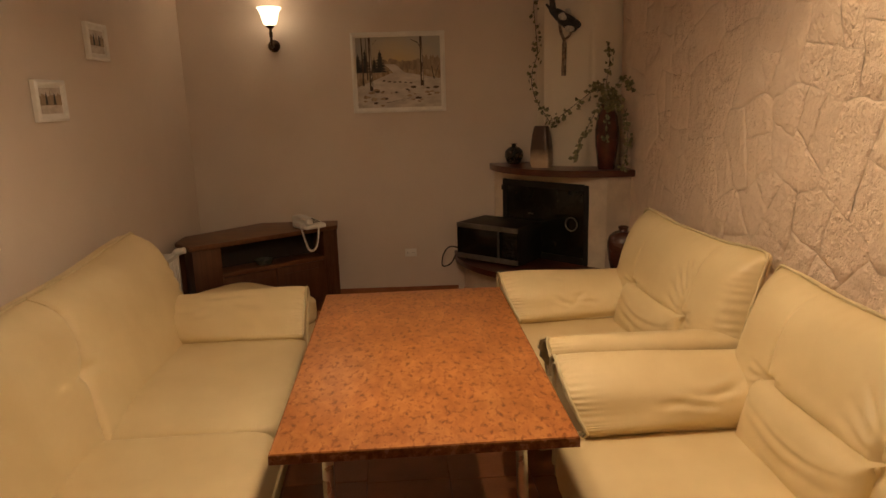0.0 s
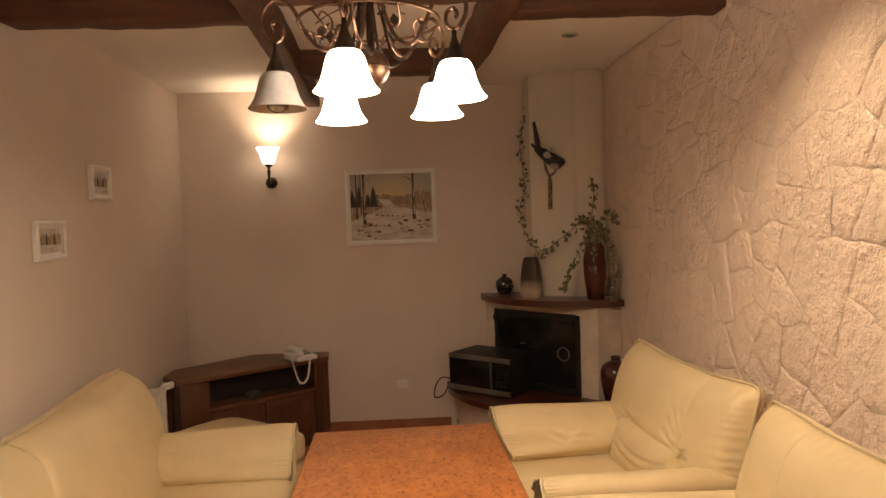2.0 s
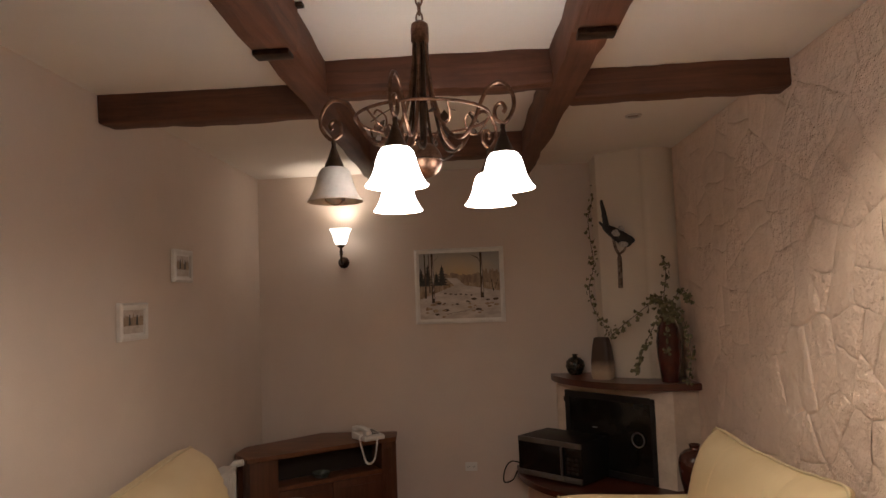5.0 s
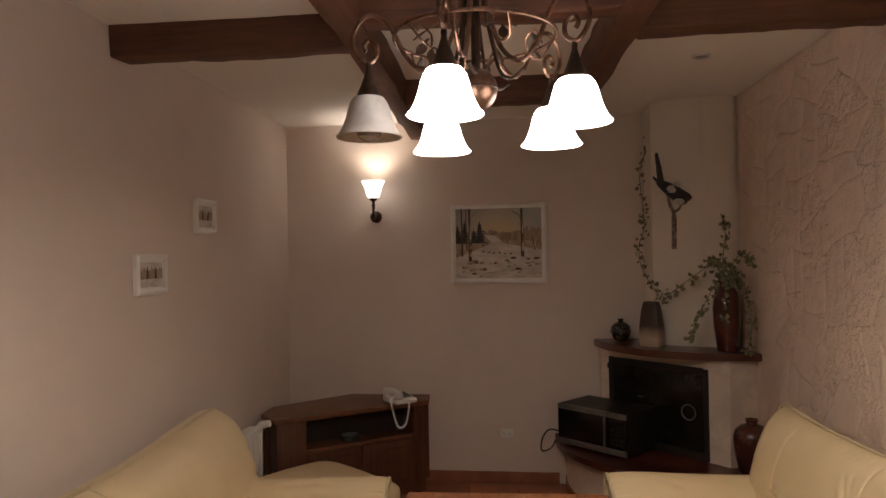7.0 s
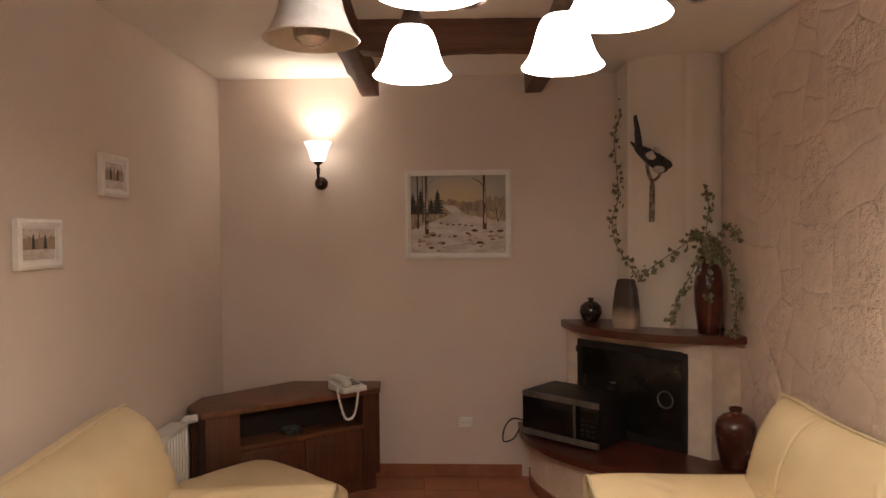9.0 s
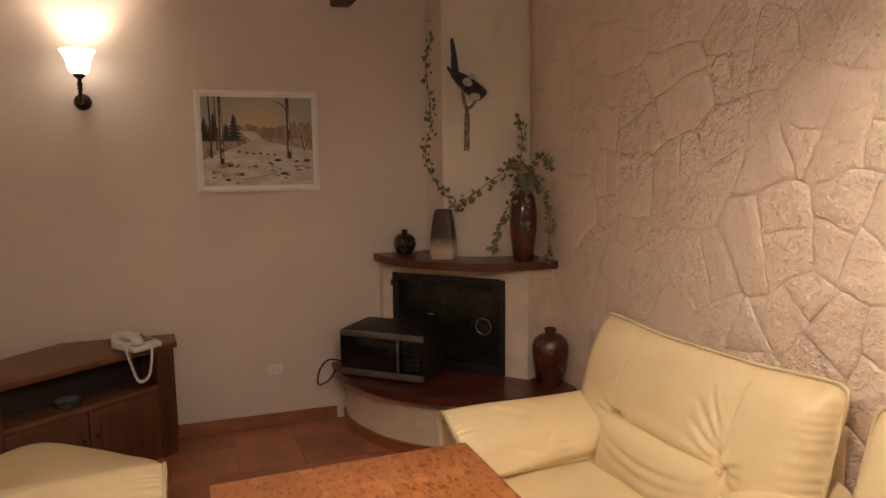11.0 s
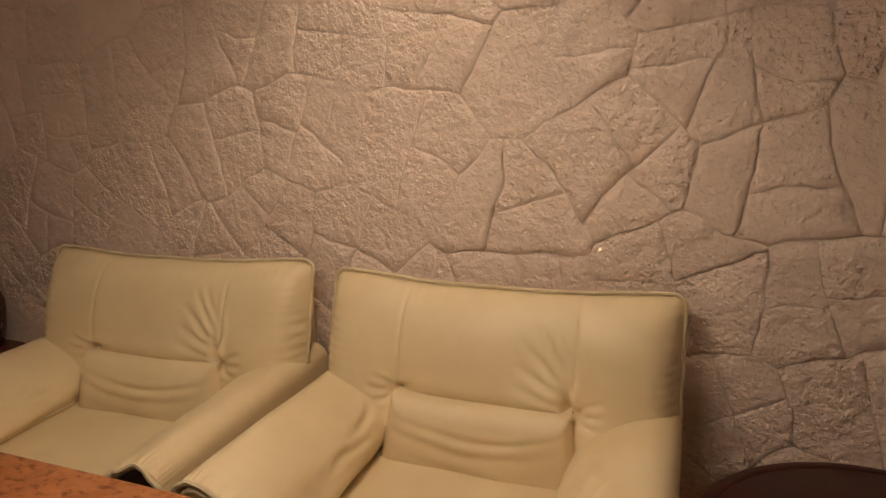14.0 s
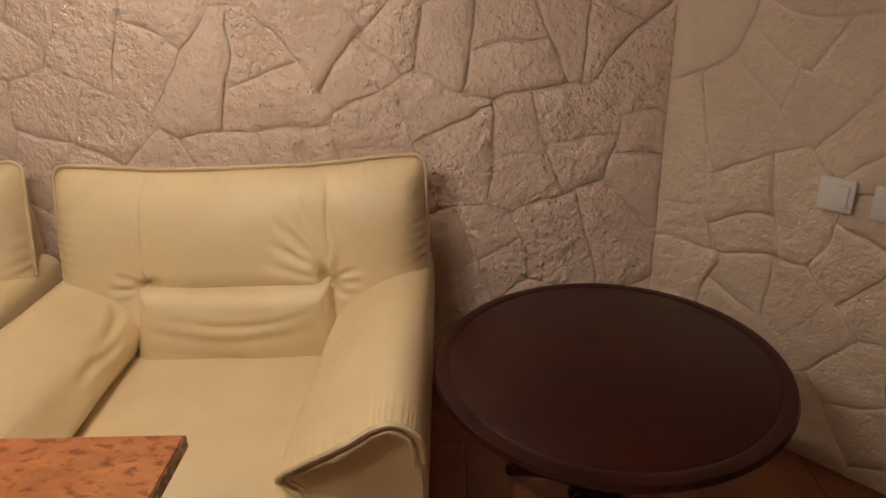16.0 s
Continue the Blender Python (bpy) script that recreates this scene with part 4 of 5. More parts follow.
# ---- chandelier ----
chandelier = thing("chandelier", "bronze chandelier with five white bell shades, one unlit", "chandelier", pose(CX, CY, 0))
part("ceiling_cup", lathe(B(), [(0.055, H - 0.001), (0.055, H - 0.012), (0.035, H - 0.035), (0.012, H - 0.045)], 24), M_BRONZE, chandelier)
bm = B()
for i in range(4):
    z = H - 0.058 - 0.028 * i
    ringp = [(0.009 * math.cos(a) * (1 if i % 2 else 0.2), 0.009 * math.cos(a) * (0.2 if i % 2 else 1), z + 0.019 * math.sin(a)) for a in (2 * math.pi * k / 12 for k in range(13))]
    tube(bm, ringp, 0.0028, 6, False)
part("chain", bm, M_BRONZE, chandelier)
part("collar", lathe(B(), [(0.012, 2.385), (0.024, 2.375), (0.026, 2.36), (0.026, 2.325), (0.020, 2.315)], 20), M_BRONZE, chandelier)
part("globe", lathe(B(), [(0.002, 1.925)] + [(0.052 * math.sin(math.pi * i / 14), 1.977 - 0.052 * math.cos(math.pi * i / 14)) for i in range(1, 14)] + [(0.012, 2.035)], 28), M_BRONZE, chandelier)
part("seam", tube(B(), [(0.052 * math.cos(a), 0.052 * math.sin(a), 1.977) for a in (2 * math.pi * i / 32 for i in range(33))], 0.0018, 6, False), M_DARKBRONZE, chandelier)
part("stem", tube(B(), [(0, 0, 2.02), (0, 0, 2.33)], 0.009, 10), M_DARKBRONZE, chandelier)
part("hoop", tube(B(), [(0.192 * math.cos(a), 0.192 * math.sin(a), 2.10) for a in (2 * math.pi * i / 48 for i in range(49))], 0.0046, 8, False), M_BRONZE, chandelier)
random.seed(3)
for i in range(5):
    a = radians(SHADE_ANGLES[i])

    def at(r, z, side=0.0):
        return (r * math.cos(a) - side * math.sin(a), r * math.sin(a) + side * math.cos(a), z)

    lower = [(0.016, 2.33), (0.024, 2.24), (0.040, 2.15), (0.075, 2.06), (0.125, 2.025), (0.165, 2.06), (0.190, 2.11), (0.215, 2.146), (0.255, 2.155), (0.285, 2.12), (0.288, 2.078), (0.262, 2.044), (0.235, 2.057), (0.233, 2.086), (0.252, 2.098), (0.264, 2.082), (0.257, 2.071)]
    part("arm", tube(B(), spline([at(r, z) for r, z in lower], 5), 0.0056, 8), M_BRONZE, chandelier)
    part("rod", tube(B(), spline([at(0.014, 2.33, 0.012), at(0.020, 2.2, 0.014), at(0.05, 2.03, 0.02), at(0.085, 1.995, 0.02), at(0.12, 2.01, 0.015)], 5), 0.0046, 6), M_DARKBRONZE, chandelier)
    holder = part("holder", lathe(B(), [(0.004, 2.046), (0.007, 2.036), (0.006, 2.026), (0.010, 2.012), (0.018, 1.990), (0.026, 1.972), (0.029, 1.958)], 20, at(SHADE_R, 0)), M_DARKBRONZE, chandelier)
    bell = [(0.025, 1.964), (0.036, 1.961), (0.044, 1.950), (0.050, 1.932), (0.055, 1.912), (0.062, 1.893), (0.070, 1.878), (0.079, 1.868), (0.077, 1.866), (0.068, 1.877), (0.059, 1.892), (0.052, 1.912), (0.047, 1.931), (0.041, 1.946), (0.034, 1.956)]
    part("shade", lathe(B(), bell, 36, at(SHADE_R, 0), False), M_SHADE_LIT if i else M_SHADE_OFF, chandelier, "glowing white glass bell shade" if i else "unlit white glass bell shade")
    if not i:
        part("bulb", lathe(B(), [(0.012, 1.965), (0.014, 1.93), (0.024, 1.905), (0.031, 1.885), (0.028, 1.868), (0.014, 1.858), (0.001, 1.856)], 20, at(SHADE_R, 0)), M_BULB, chandelier, "silver topped reflector bulb, unlit")
    # leaf sprays inside the hoop
    b = a + radians(36)

    def rim(r, z, off=0.0):
        return Vector((r * math.cos(b + off), r * math.sin(b + off), z))

    part("tendril", tube(B(), spline([rim(0.19, 2.10), rim(0.165, 2.06, 0.1), rim(0.135, 2.055, 0.05), rim(0.12, 2.09, -0.1), rim(0.14, 2.11, -0.18), rim(0.155, 2.095, -0.12)], 5), 0.0028, 6), M_BRONZE, chandelier)
    for off, z, s in ((0.16, 2.085, 0.042), (-0.2, 2.075, 0.038), (0.02, 2.05, 0.036)):
        p = rim(0.160, z, off)
        bm = B()
        t = Euler((random.uniform(0.3, 1.2), random.uniform(-0.5, 0.5), b + off + 1.2)).to_matrix()
        outline = [(0, 0), (0.28, 0.3), (0.30, 0.6), (0, 1.05), (-0.30, 0.6), (-0.28, 0.3)]
        top = [bm.verts.new(p + t @ (s * Vector((x, y, 0.03)))) for x, y in outline]
        low = [bm.verts.new(p + t @ (s * Vector((x, y, -0.03)))) for x, y in outline]
        bm.faces.new(top)
        bm.faces.new(low[::-1])
        for k in range(6):
            bm.faces.new((top[k], low[k], low[(k + 1) % 6], top[(k + 1) % 6]))
        part("metal_leaf", bm, M_DARKBRONZE, chandelier)

# ---- seating ----
def bulge(x, c, s):
    return math.exp(-((x - c) / s) ** 2)


def ease(t):
    t = min(1, max(0, t))
    return t * t * (3 - 2 * t)


def fold(x, z, a, b, width, depth):
    """A crease from a to b with a raised lip on each side, fading towards b."""
    ax, az, bx, bz = a[0], a[1], b[0], b[1]
    l2 = (bx - ax) ** 2 + (bz - az) ** 2
    t = min(1, max(0, ((x - ax) * (bx - ax) + (z - az) * (bz - az)) / l2))
    d = math.hypot(x - ax - t * (bx - ax), z - az - t * (bz - az)) / width
    if d > 4:
        return 0.0
    return depth * (1 - t) ** 0.7 * min(1, 0.4 + 3 * t) * (0.55 * math.exp(-(d - 1.9) ** 2) - math.exp(-d * d))


def pad(nu, nv, front, rear):
    """A stuffed leather panel: front(u, v) with u, v from 0 to 1, closed at its edge to rear(p)."""
    bm = B()
    rows = [[bm.verts.new(front(i / nu, j / nv)) for i in range(nu + 1)] for j in range(nv + 1)]
    for j in range(nv):
        for i in range(nu):
            bm.faces.new((rows[j][i], rows[j][i + 1], rows[j + 1][i + 1], rows[j + 1][i]))
    rim = rows[0] + [r[-1] for r in rows[1:]] + rows[-1][-2::-1] + [r[0] for r in rows[-2:0:-1]]
    low = [bm.verts.new(rear(v.co)) for v in rim]
    for i in range(len(rim)):
        k = (i + 1) % len(rim)
        bm.faces.new((rim[i], low[i], low[k], rim[k]))
    bm.faces.new(low)
    return bm


BACK_Z0 = 0.46


def back_top(x, hw):
    """The upper edge of an armchair's back: raised at both ends, sagging between."""
    end = abs(x) / hw
    z = 0.855 + 0.020 * ease((end - 0.30) / 0.65)
    c = abs(x) - hw + 0.035
    if c > 0:
        z -= 0.035 - math.sqrt(max(0, 0.035 ** 2 - c * c))
    return z


def back_plane(z):
    return 0.215 - 0.275 * (z - BACK_Z0)


TUFT_X, TUFT_Z = 0.266, 0.561


def armchair_back(hw, seed, lift=0.0):
    def top_of(x):
        return back_top(x, hw) + lift

    def front(u, v):
        x = hw * (2 * u - 1)
        z = BACK_Z0 + (top_of(x) - BACK_Z0) * v
        full = (1 - math.exp(-max(0, hw - abs(x)) / 0.034)) * (1 - math.exp(-max(0, top_of(x) - z) / 0.034))
        y = back_plane(z) + 0.112 * full - 0.012 * ease((z - 0.6) / 0.3)
        y += 0.012 * noise.noise(Vector((x * 4.5 + seed, z * 5, seed)))
        # gathers along both ends and, finer, under the top edge
        side = hw - abs(x)
        y += 0.0058 * math.sin(z * 200 + 5 * noise.noise(Vector((z * 9, seed, 2)))) * math.exp(-side / 0.030) * (0.3 + 0.7 * ease((0.84 - z) / 0.2)) * ease(side / 0.006)
        y += 0.0012 * math.sin(x * 150 + 6 * noise.noise(Vector((x * 8, seed, 5)))) * bulge(top_of(x) - z, 0.02, 0.02)
        for sx in (-1, 1):
            tx = sx * TUFT_X
            y -= 0.026 * bulge(x, tx, 0.024) * bulge(z, TUFT_Z, 0.024)
            y -= 0.014 * bulge(x, tx, 0.075) * bulge(z, TUFT_Z, 0.07)
            y -= 0.0042 * bulge(x, tx, 0.005) * ease((z - TUFT_Z) / 0.05)
            # short pleats from the tuft towards the arm
            y += fold(x, z, (tx, TUFT_Z + 0.004), (tx + sx * 0.085, TUFT_Z + 0.045), 0.009, 0.008)
            y += fold(x, z, (tx, TUFT_Z - 0.004), (tx + sx * 0.095, TUFT_Z + 0.004), 0.009, 0.009)
            y += fold(x, z, (tx, TUFT_Z - 0.010), (tx + sx * 0.070, TUFT_Z - 0.040), 0.009, 0.007)
        # the fan of pleats from one tuft up into the panel
        for dx, dz, w_, d_ in ((0.030, 0.225, 0.010, 0.008), (0.070, 0.250, 0.011, 0.010), (0.115, 0.245, 0.011, 0.011), (0.155, 0.190, 0.012, 0.011), (0.170, 0.120, 0.012, 0.009), (0.180, 0.060, 0.011, 0.008)):
            bend = 0.020 * math.sin(math.pi * ease((z - TUFT_Z) / dz)) if dz > 0.1 else 0
            y += fold(x + bend, z, (-TUFT_X + 0.012, TUFT_Z + 0.012), (-TUFT_X + dx, TUFT_Z + dz), w_, d_)
        for dx, dz in ((0.07, 0.045), (0.10, 0.020)):
            y += fold(x, z, (TUFT_X - 0.01, TUFT_Z + 0.008), (TUFT_X - dx, TUFT_Z + dz), 0.010, 0.007)
        if abs(x) < TUFT_X:
            y -= 0.014 * bulge(z, TUFT_Z - 0.012, 0.018)
            y += 0.004 * bulge(z, TUFT_Z + 0.036, 0.024)
        return Vector((x, y, z))

    return pad(168, 84, front, lambda p: Vector((p.x * 0.955, back_plane(p.z) - 0.035, p.z - 0.012 * (p.z > 0.8))))


def lumbar_pad(seed):
    z0, z1 = 0.350, TUFT_Z + 0.004

    def front(u, v):
        z = z0 + (z1 - z0) * v
        hw = 0.300 - 0.034 * v
        x = hw * (2 * u - 1)
        zz = z - 0.006 * (1 - (2 * u - 1) ** 2) * v
        e = min(hw - abs(x), z1 - z, (z - z0) + 0.02)
        y = 0.348 - 0.16 * (z - z0) + 0.034 * (1 - math.exp(-e / 0.014))
        y += 0.016 * (1 - (2 * u - 1) ** 2) * math.sin(math.pi * v) + 0.006 * noise.noise(Vector((x * 6 + seed, z * 8, 3)))
        for drop, w_, d_ in ((0.050, 0.010, 0.0050), (0.095, 0.013, 0.0065), (0.150, 0.012, 0.0022)):
            mid_z = z1 - drop - 0.034 * (1 - (x / 0.24) ** 2) + 0.006 * noise.noise(Vector((x * 9, drop * 50, seed)))
            d = (z - mid_z) / w_
            y += d_ * (0.5 * math.exp(-(d - 1.8) ** 2) - math.exp(-d * d)) * bulge(x, 0.03 * math.sin(drop * 90), 0.17)
        return Vector((x, y, zz))

    return pad(90, 44, front, lambda p: Vector((p.x * 0.98, 0.20, p.z)))


def arm_section(t, inner):
    """Outline of a padded arm across its length: (outward, height), from the outer foot over the top to the seat."""
    back = [(0.530, 0.10), (0.552, 0.38), (0.554, 0.50), (0.542, 0.553), (0.500, 0.573), (0.430, 0.563), (0.355, 0.530), (0.302, 0.492), (0.287, 0.440), (0.300, 0.385), (0.315, 0.30)]
    fore = [(0.532, 0.10), (0.553, 0.38), (0.551, 0.515), (0.538, 0.572), (0.492, 0.600), (0.425, 0.578), (0.340, 0.518), (inner + 0.022, 0.452), (inner, 0.408), (inner + 0.035, 0.372), (inner + 0.10, 0.30)]
    return [(a[0] + (b[0] - a[0]) * t, a[1] + (b[1] - a[1]) * t) for a, b in zip(back, fore)]


def padded_arm(side, seed, inner=0.27, shift=0.0, y0=0.06, y1=0.955, ragged_front=0.0, lower=0.0, recess=0.060):
    """A broad arm pad draped over its frame, gathered at the front. Returns the mesh and its front rim."""
    bm = B()
    nt, per = 76, 20
    rings, rim = [], []
    for j in range(nt + 1):
        t = j / nt
        line = spline([Vector((w_, 0, z)) for w_, z in arm_section(ease(t), inner)], per)
        n = len(line)
        row = []
        for i, p in enumerate(line):
            d = (line[min(i + 1, n - 1)] - line[max(i - 1, 0)]).normalized()
            nx, nz = d.z, -d.x                        # away from the pad's core
            s = i / (n - 1)
            top = bulge(s, 0.55, 0.22)
            front = y1 - recess * ease((s - 0.50) / 0.35) - 0.012 * ease((0.25 - s) / 0.2)
            y = y0 + (front - y0) * t
            away = front - y
            h = 0.007 * noise.noise(Vector((p.x * 7 + seed, y * 5, seed))) * top
            h += 0.012 * (1 - math.exp(-away / 0.03)) * top - 0.008 * top
            h += 0.0040 * math.sin(s * 240 + 9 * noise.noise(Vector((s * 14, seed, 7)))) * math.exp(-away / 0.034) * ease(away / 0.012) * bulge(s, 0.55, 0.28)
            for k in range(5):
                rnd = random.Random(int(seed * 100) + k)
                a = (rnd.uniform(0.48, 0.78), rnd.uniform(0.30, 0.7))
                b = (a[0] + rnd.uniform(-0.14, 0.14), a[1] + rnd.uniform(0.08, 0.2))
                h += fold(s * 0.75, t * 0.9, (a[0] * 0.75, a[1] * 0.9), (b[0] * 0.75, b[1] * 0.9), 0.014, 0.0055)
            if t > 0.9 and ragged_front:
                y -= ragged_front * max(0, noise.noise(Vector((s * 16, seed, 1))) + 0.2) * (t - 0.9) / 0.1 * top
            row.append(Vector((side * (shift + p.x + nx * h), y, p.z + nz * h - lower * ease(p.z / 0.3))))
        rings.append(row)
    last = rings[-1]
    core = Vector((side * (shift + 0.42), 0, 0.42))
    rim = [p.copy() for p in last]
    for pull, dy in ((0.010, 0.005), (0.018, -0.010), (0.020, -0.05)):
        row = []
        for p in last:
            q = Vector((core.x - p.x, 0, core.z - p.z))
            q = q.normalized() if q.length > 1e-5 else q
            row.append(Vector((p.x + q.x * pull, p.y + dy, p.z + q.z * pull)))
        rings.append(row)
    grid = [[bm.verts.new(p) for p in row] for row in rings]
    for a, b in zip(grid, grid[1:]):
        for i in range(len(a) - 1):
            bm.faces.new((a[i], a[i + 1], b[i + 1], b[i]))
    return bm, rim


def arm_front(rim, sink):
    """The upright panel closing an arm under its gathered rim."""
    bm = B()
    cx = sum(p.x for p in rim) / len(rim)
    pts = []
    for p in rim[::6]:
        pts.append((p.x + (cx - p.x) * 0.08, p.y - sink, max(0.05, p.z - 0.016)))
    pts = [(pts[0][0], pts[0][1], 0.05)] + pts[1:] + [(pts[-1][0], pts[-1][1], 0.05)]
    f = [bm.verts.new(p) for p in pts]
    g = [bm.verts.new((p[0], p[1] - 0.06, p[2])) for p in pts]
    bm.faces.new(f)
    bm.faces.new(g[::-1])
    for i in range(len(pts)):
        k = (i + 1) % len(pts)
        bm.faces.new((f[i], f[k], g[k], g[i]))
    return bm


def wavy(points, amount, seed):
    return [p + amount * Vector((noise.noise(p * 38 + Vector((seed, 0, 0))), noise.noise(p * 38 + Vector((0, seed, 4))), noise.noise(p * 38 + Vector((7, 2, seed))))) for p in points]


def armchair(name, label, m, torn=0, inners=(0.27, 0.27), reach=(0.95, 0.92), lift=0.0):
    """torn: the side (-1 or 1) whose arm front has come open, 0 for none."""
    c = thing(name, label, "armchair", m, "cream leather armchairs by the stone wall")
    hw, seed = 0.545, m.translation.y
    part("backrest", armchair_back(hw, seed, lift), M_LEATHER, c)
    edge = [Vector((-hw, back_plane(z) + 0.004, z)) for z in (0.56 + 0.02 * k for k in range(15))]
    edge += [Vector((x, back_plane(back_top(x, hw) + lift) + 0.004, back_top(x, hw) + lift + 0.002)) for x in (hw * (-1 + 2 * (0.5 - 0.5 * math.cos(math.pi * k / 80))) for k in range(81))]
    edge += [Vector((hw, back_plane(z) + 0.004, z)) for z in (0.84 - 0.02 * k for k in range(15))]
    part("piping", tube(B(), wavy(edge, 0.0015, seed), 0.0058, 6), M_PIPING, c)
    part("back_shell", box(B(), (-0.49, 0.0, 0.05), (0.49, 0.11, 0.74), 0.03, 3), M_LEATHER, c)
    part("lumbar_cushion", lumbar_pad(seed), M_LEATHER, c)

    def seat(p, q):
        p = p.copy()
        p.z += 0.010 * (1 - q.x * q.x) * (q.z > 0) - 0.03 * max(0, q.y - 0.75) + 0.004 * noise.noise(p * 6)
        return p

    part("seat", cushion(B(), (0, 0.60, 0.287), (0.40, 0.365, 0.085), 9, 24, seat), M_LEATHER, c)
    for side, inner in zip((-1, 1), inners):
        line = [(side * (0.296 + 0.012 + (inner + 0.050 - 0.308) * ease(k / 12)), 0.36 + 0.55 * k / 12, 0.383 - 0.010 * (k / 12) ** 3) for k in range(13)]
        part("piping", tube(B(), line, 0.005, 6), M_PIPING, c)
    part("front_panel", box(B(), (-0.34, 0.82, 0.045), (0.34, 0.925, 0.25), 0.02, 3), M_LEATHER, c)
    for side, inner, y1 in zip((-1, 1), inners, reach):
        open_front = side == torn
        mesh, rim = padded_arm(side, side * 2.0 + seed, inner, y1=y1, ragged_front=0.018 if open_front else 0.0)
        arm = part("armrest", mesh, M_LEATHER, c)
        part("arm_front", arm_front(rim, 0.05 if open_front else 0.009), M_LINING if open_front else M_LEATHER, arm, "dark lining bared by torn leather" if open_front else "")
        n0, n1 = int(len(rim) * 0.18), int(len(rim) * 0.95)
        part("piping", tube(B(), wavy([p + Vector((0, 0.005, 0)) for p in rim[n0:n1]], 0.008 if open_front else 0.003, seed + side), 0.0066, 6), M_PIPING, arm)
        if not open_front:
            core = Vector((side * 0.42, 0, 0.42))
            part("piping", tube(B(), wavy([p + Vector((0, 0.003, 0)) + 0.022 * (core + Vector((0, p.y, 0)) - p).normalized() for p in rim[n0:n1]], 0.003, seed - side), 0.0055, 6), M_PIPING, arm)
    for sx in (-1, 1):
        part("button", cushion(B(), (sx * TUFT_X, 0.296, TUFT_Z - 0.003), (0.010, 0.007, 0.010), 2.2, 4), M_LEATHER, c)
    for x in (-0.45, 0.45):
        for y in (0.1, 0.84):
            part("foot", lathe(B(), [(0.02, 0), (0.024, 0.05)], 12, (x, y, 0)), M_BLACKMATT, c)
    return c


armchair("armchair", "wide cream leather armchair with a worn, torn arm front", pose(1.195, 3.055, 0, 0, 0, 96), -1, (0.265, 0.29), (0.93, 0.90), 0.013)
armchair("armchair", "wide cream leather armchair beside a round table", pose(1.267, 1.862, 0, 0, 0, 93), 0, (0.235, 0.285), (0.955, 0.92))

# long sofa along the left wall
SOFA = pose(-1.705, 2.29, 0, 0, 0, -87.0)
sofa = thing("sofa", "long cream leather sofa with two broad back cushions", "sofa", SOFA)
SOFA_Z0, SOFA_Z1 = 0.36, 0.836


def sofa_plane(z):
    return 0.310 - 0.31 * (z - SOFA_Z0)


def sofa_ends(x_out, v):
    """The span of one back cushion at height v (0 to 1); the joint between the two leans."""
    joint = 0.060 - 0.185 * v
    return (x_out, joint - 0.002) if x_out < 0 else (joint + 0.002, x_out)


def sofa_top(x, x_out):
    c = max(0, 0.035 - abs(x_out - x))
    return SOFA_Z1 + 0.030 * ease((abs(x) - 0.4) / 0.75) - (0.035 - math.sqrt(0.035 ** 2 - c * c))


def sofa_back(x_out, seed):
    def front(u, v):
        lo, hi = sofa_ends(x_out, v)
        x = lo + (hi - lo) * u
        z = SOFA_Z0 + (sofa_top(x, x_out) - SOFA_Z0) * v
        joint_side = (hi - x) if x_out < 0 else (x - lo)
        full = (1 - math.exp(-abs(x_out - x) / 0.032)) * (1 - math.exp(-max(0, sofa_top(x, x_out) - z) / 0.032))
        y = sofa_plane(z) + 0.150 * full - 0.022 * math.exp(-max(0, joint_side) / 0.010) * full
        y += 0.014 * noise.noise(Vector((x * 3.5 + seed, z * 4, seed)))
        tz = 0.585
        jx = sofa_ends(x_out, (tz - SOFA_Z0) / (SOFA_Z1 - SOFA_Z0))[1 if x_out < 0 else 0]
        sx = -1 if x_out < 0 else 1
        y -= 0.030 * bulge(x, jx, 0.045) * bulge(z, tz, 0.035)
        for dx, dz in ((0.16, 0.030), (0.18, -0.03)):
            y += fold(x, z, (jx + sx * 0.035, tz), (jx + sx * (dx + 0.03), tz + dz), 0.014, 0.006)
        out = abs(x_out - x)
        for k in range(4):
            y += fold(x, z, (x_out * 0.995, 0.50 + 0.05 * k), (x_out - sx * (0.10 + 0.03 * (k % 2)), 0.535 + 0.062 * k), 0.011, 0.010)
        y += 0.003 * math.sin(z * 170 + 4 * noise.noise(Vector((z * 8, seed, 1)))) * math.exp(-out / 0.035) * ease(out / 0.01)
        return Vector((x, y, z))

    return pad(110, 60, front, lambda p: Vector((p.x, sofa_plane(p.z) - 0.06, p.z - 0.012 * (p.z > 0.8))))


for x_out, seed in ((-1.19, 1.0), (1.12, 4.0)):
    back = part("backrest", sofa_back(x_out, seed), M_LEATHER, sofa)
    sx = -1 if x_out < 0 else 1
    line = [Vector((x_out, sofa_plane(z) + 0.004, z)) for z in (0.56 + 0.02 * k for k in range(13))]
    inner_x = sofa_ends(x_out, 1.0)[1 if x_out < 0 else 0]
    for k in range(61):
        x = x_out + (inner_x - x_out) * (1 - math.cos(0.5 * math.pi * k / 60))
        z = sofa_top(x, x_out)
        line.append(Vector((x, sofa_plane(z) + 0.004, z + 0.002)))
    part("piping", tube(B(), wavy(line, 0.002, seed), 0.0058, 6), M_PIPING, back)
part("back_shell", box(B(), (-1.09, 0.0, 0.05), (1.09, 0.13, 0.72), 0.03, 3), M_LEATHER, sofa)
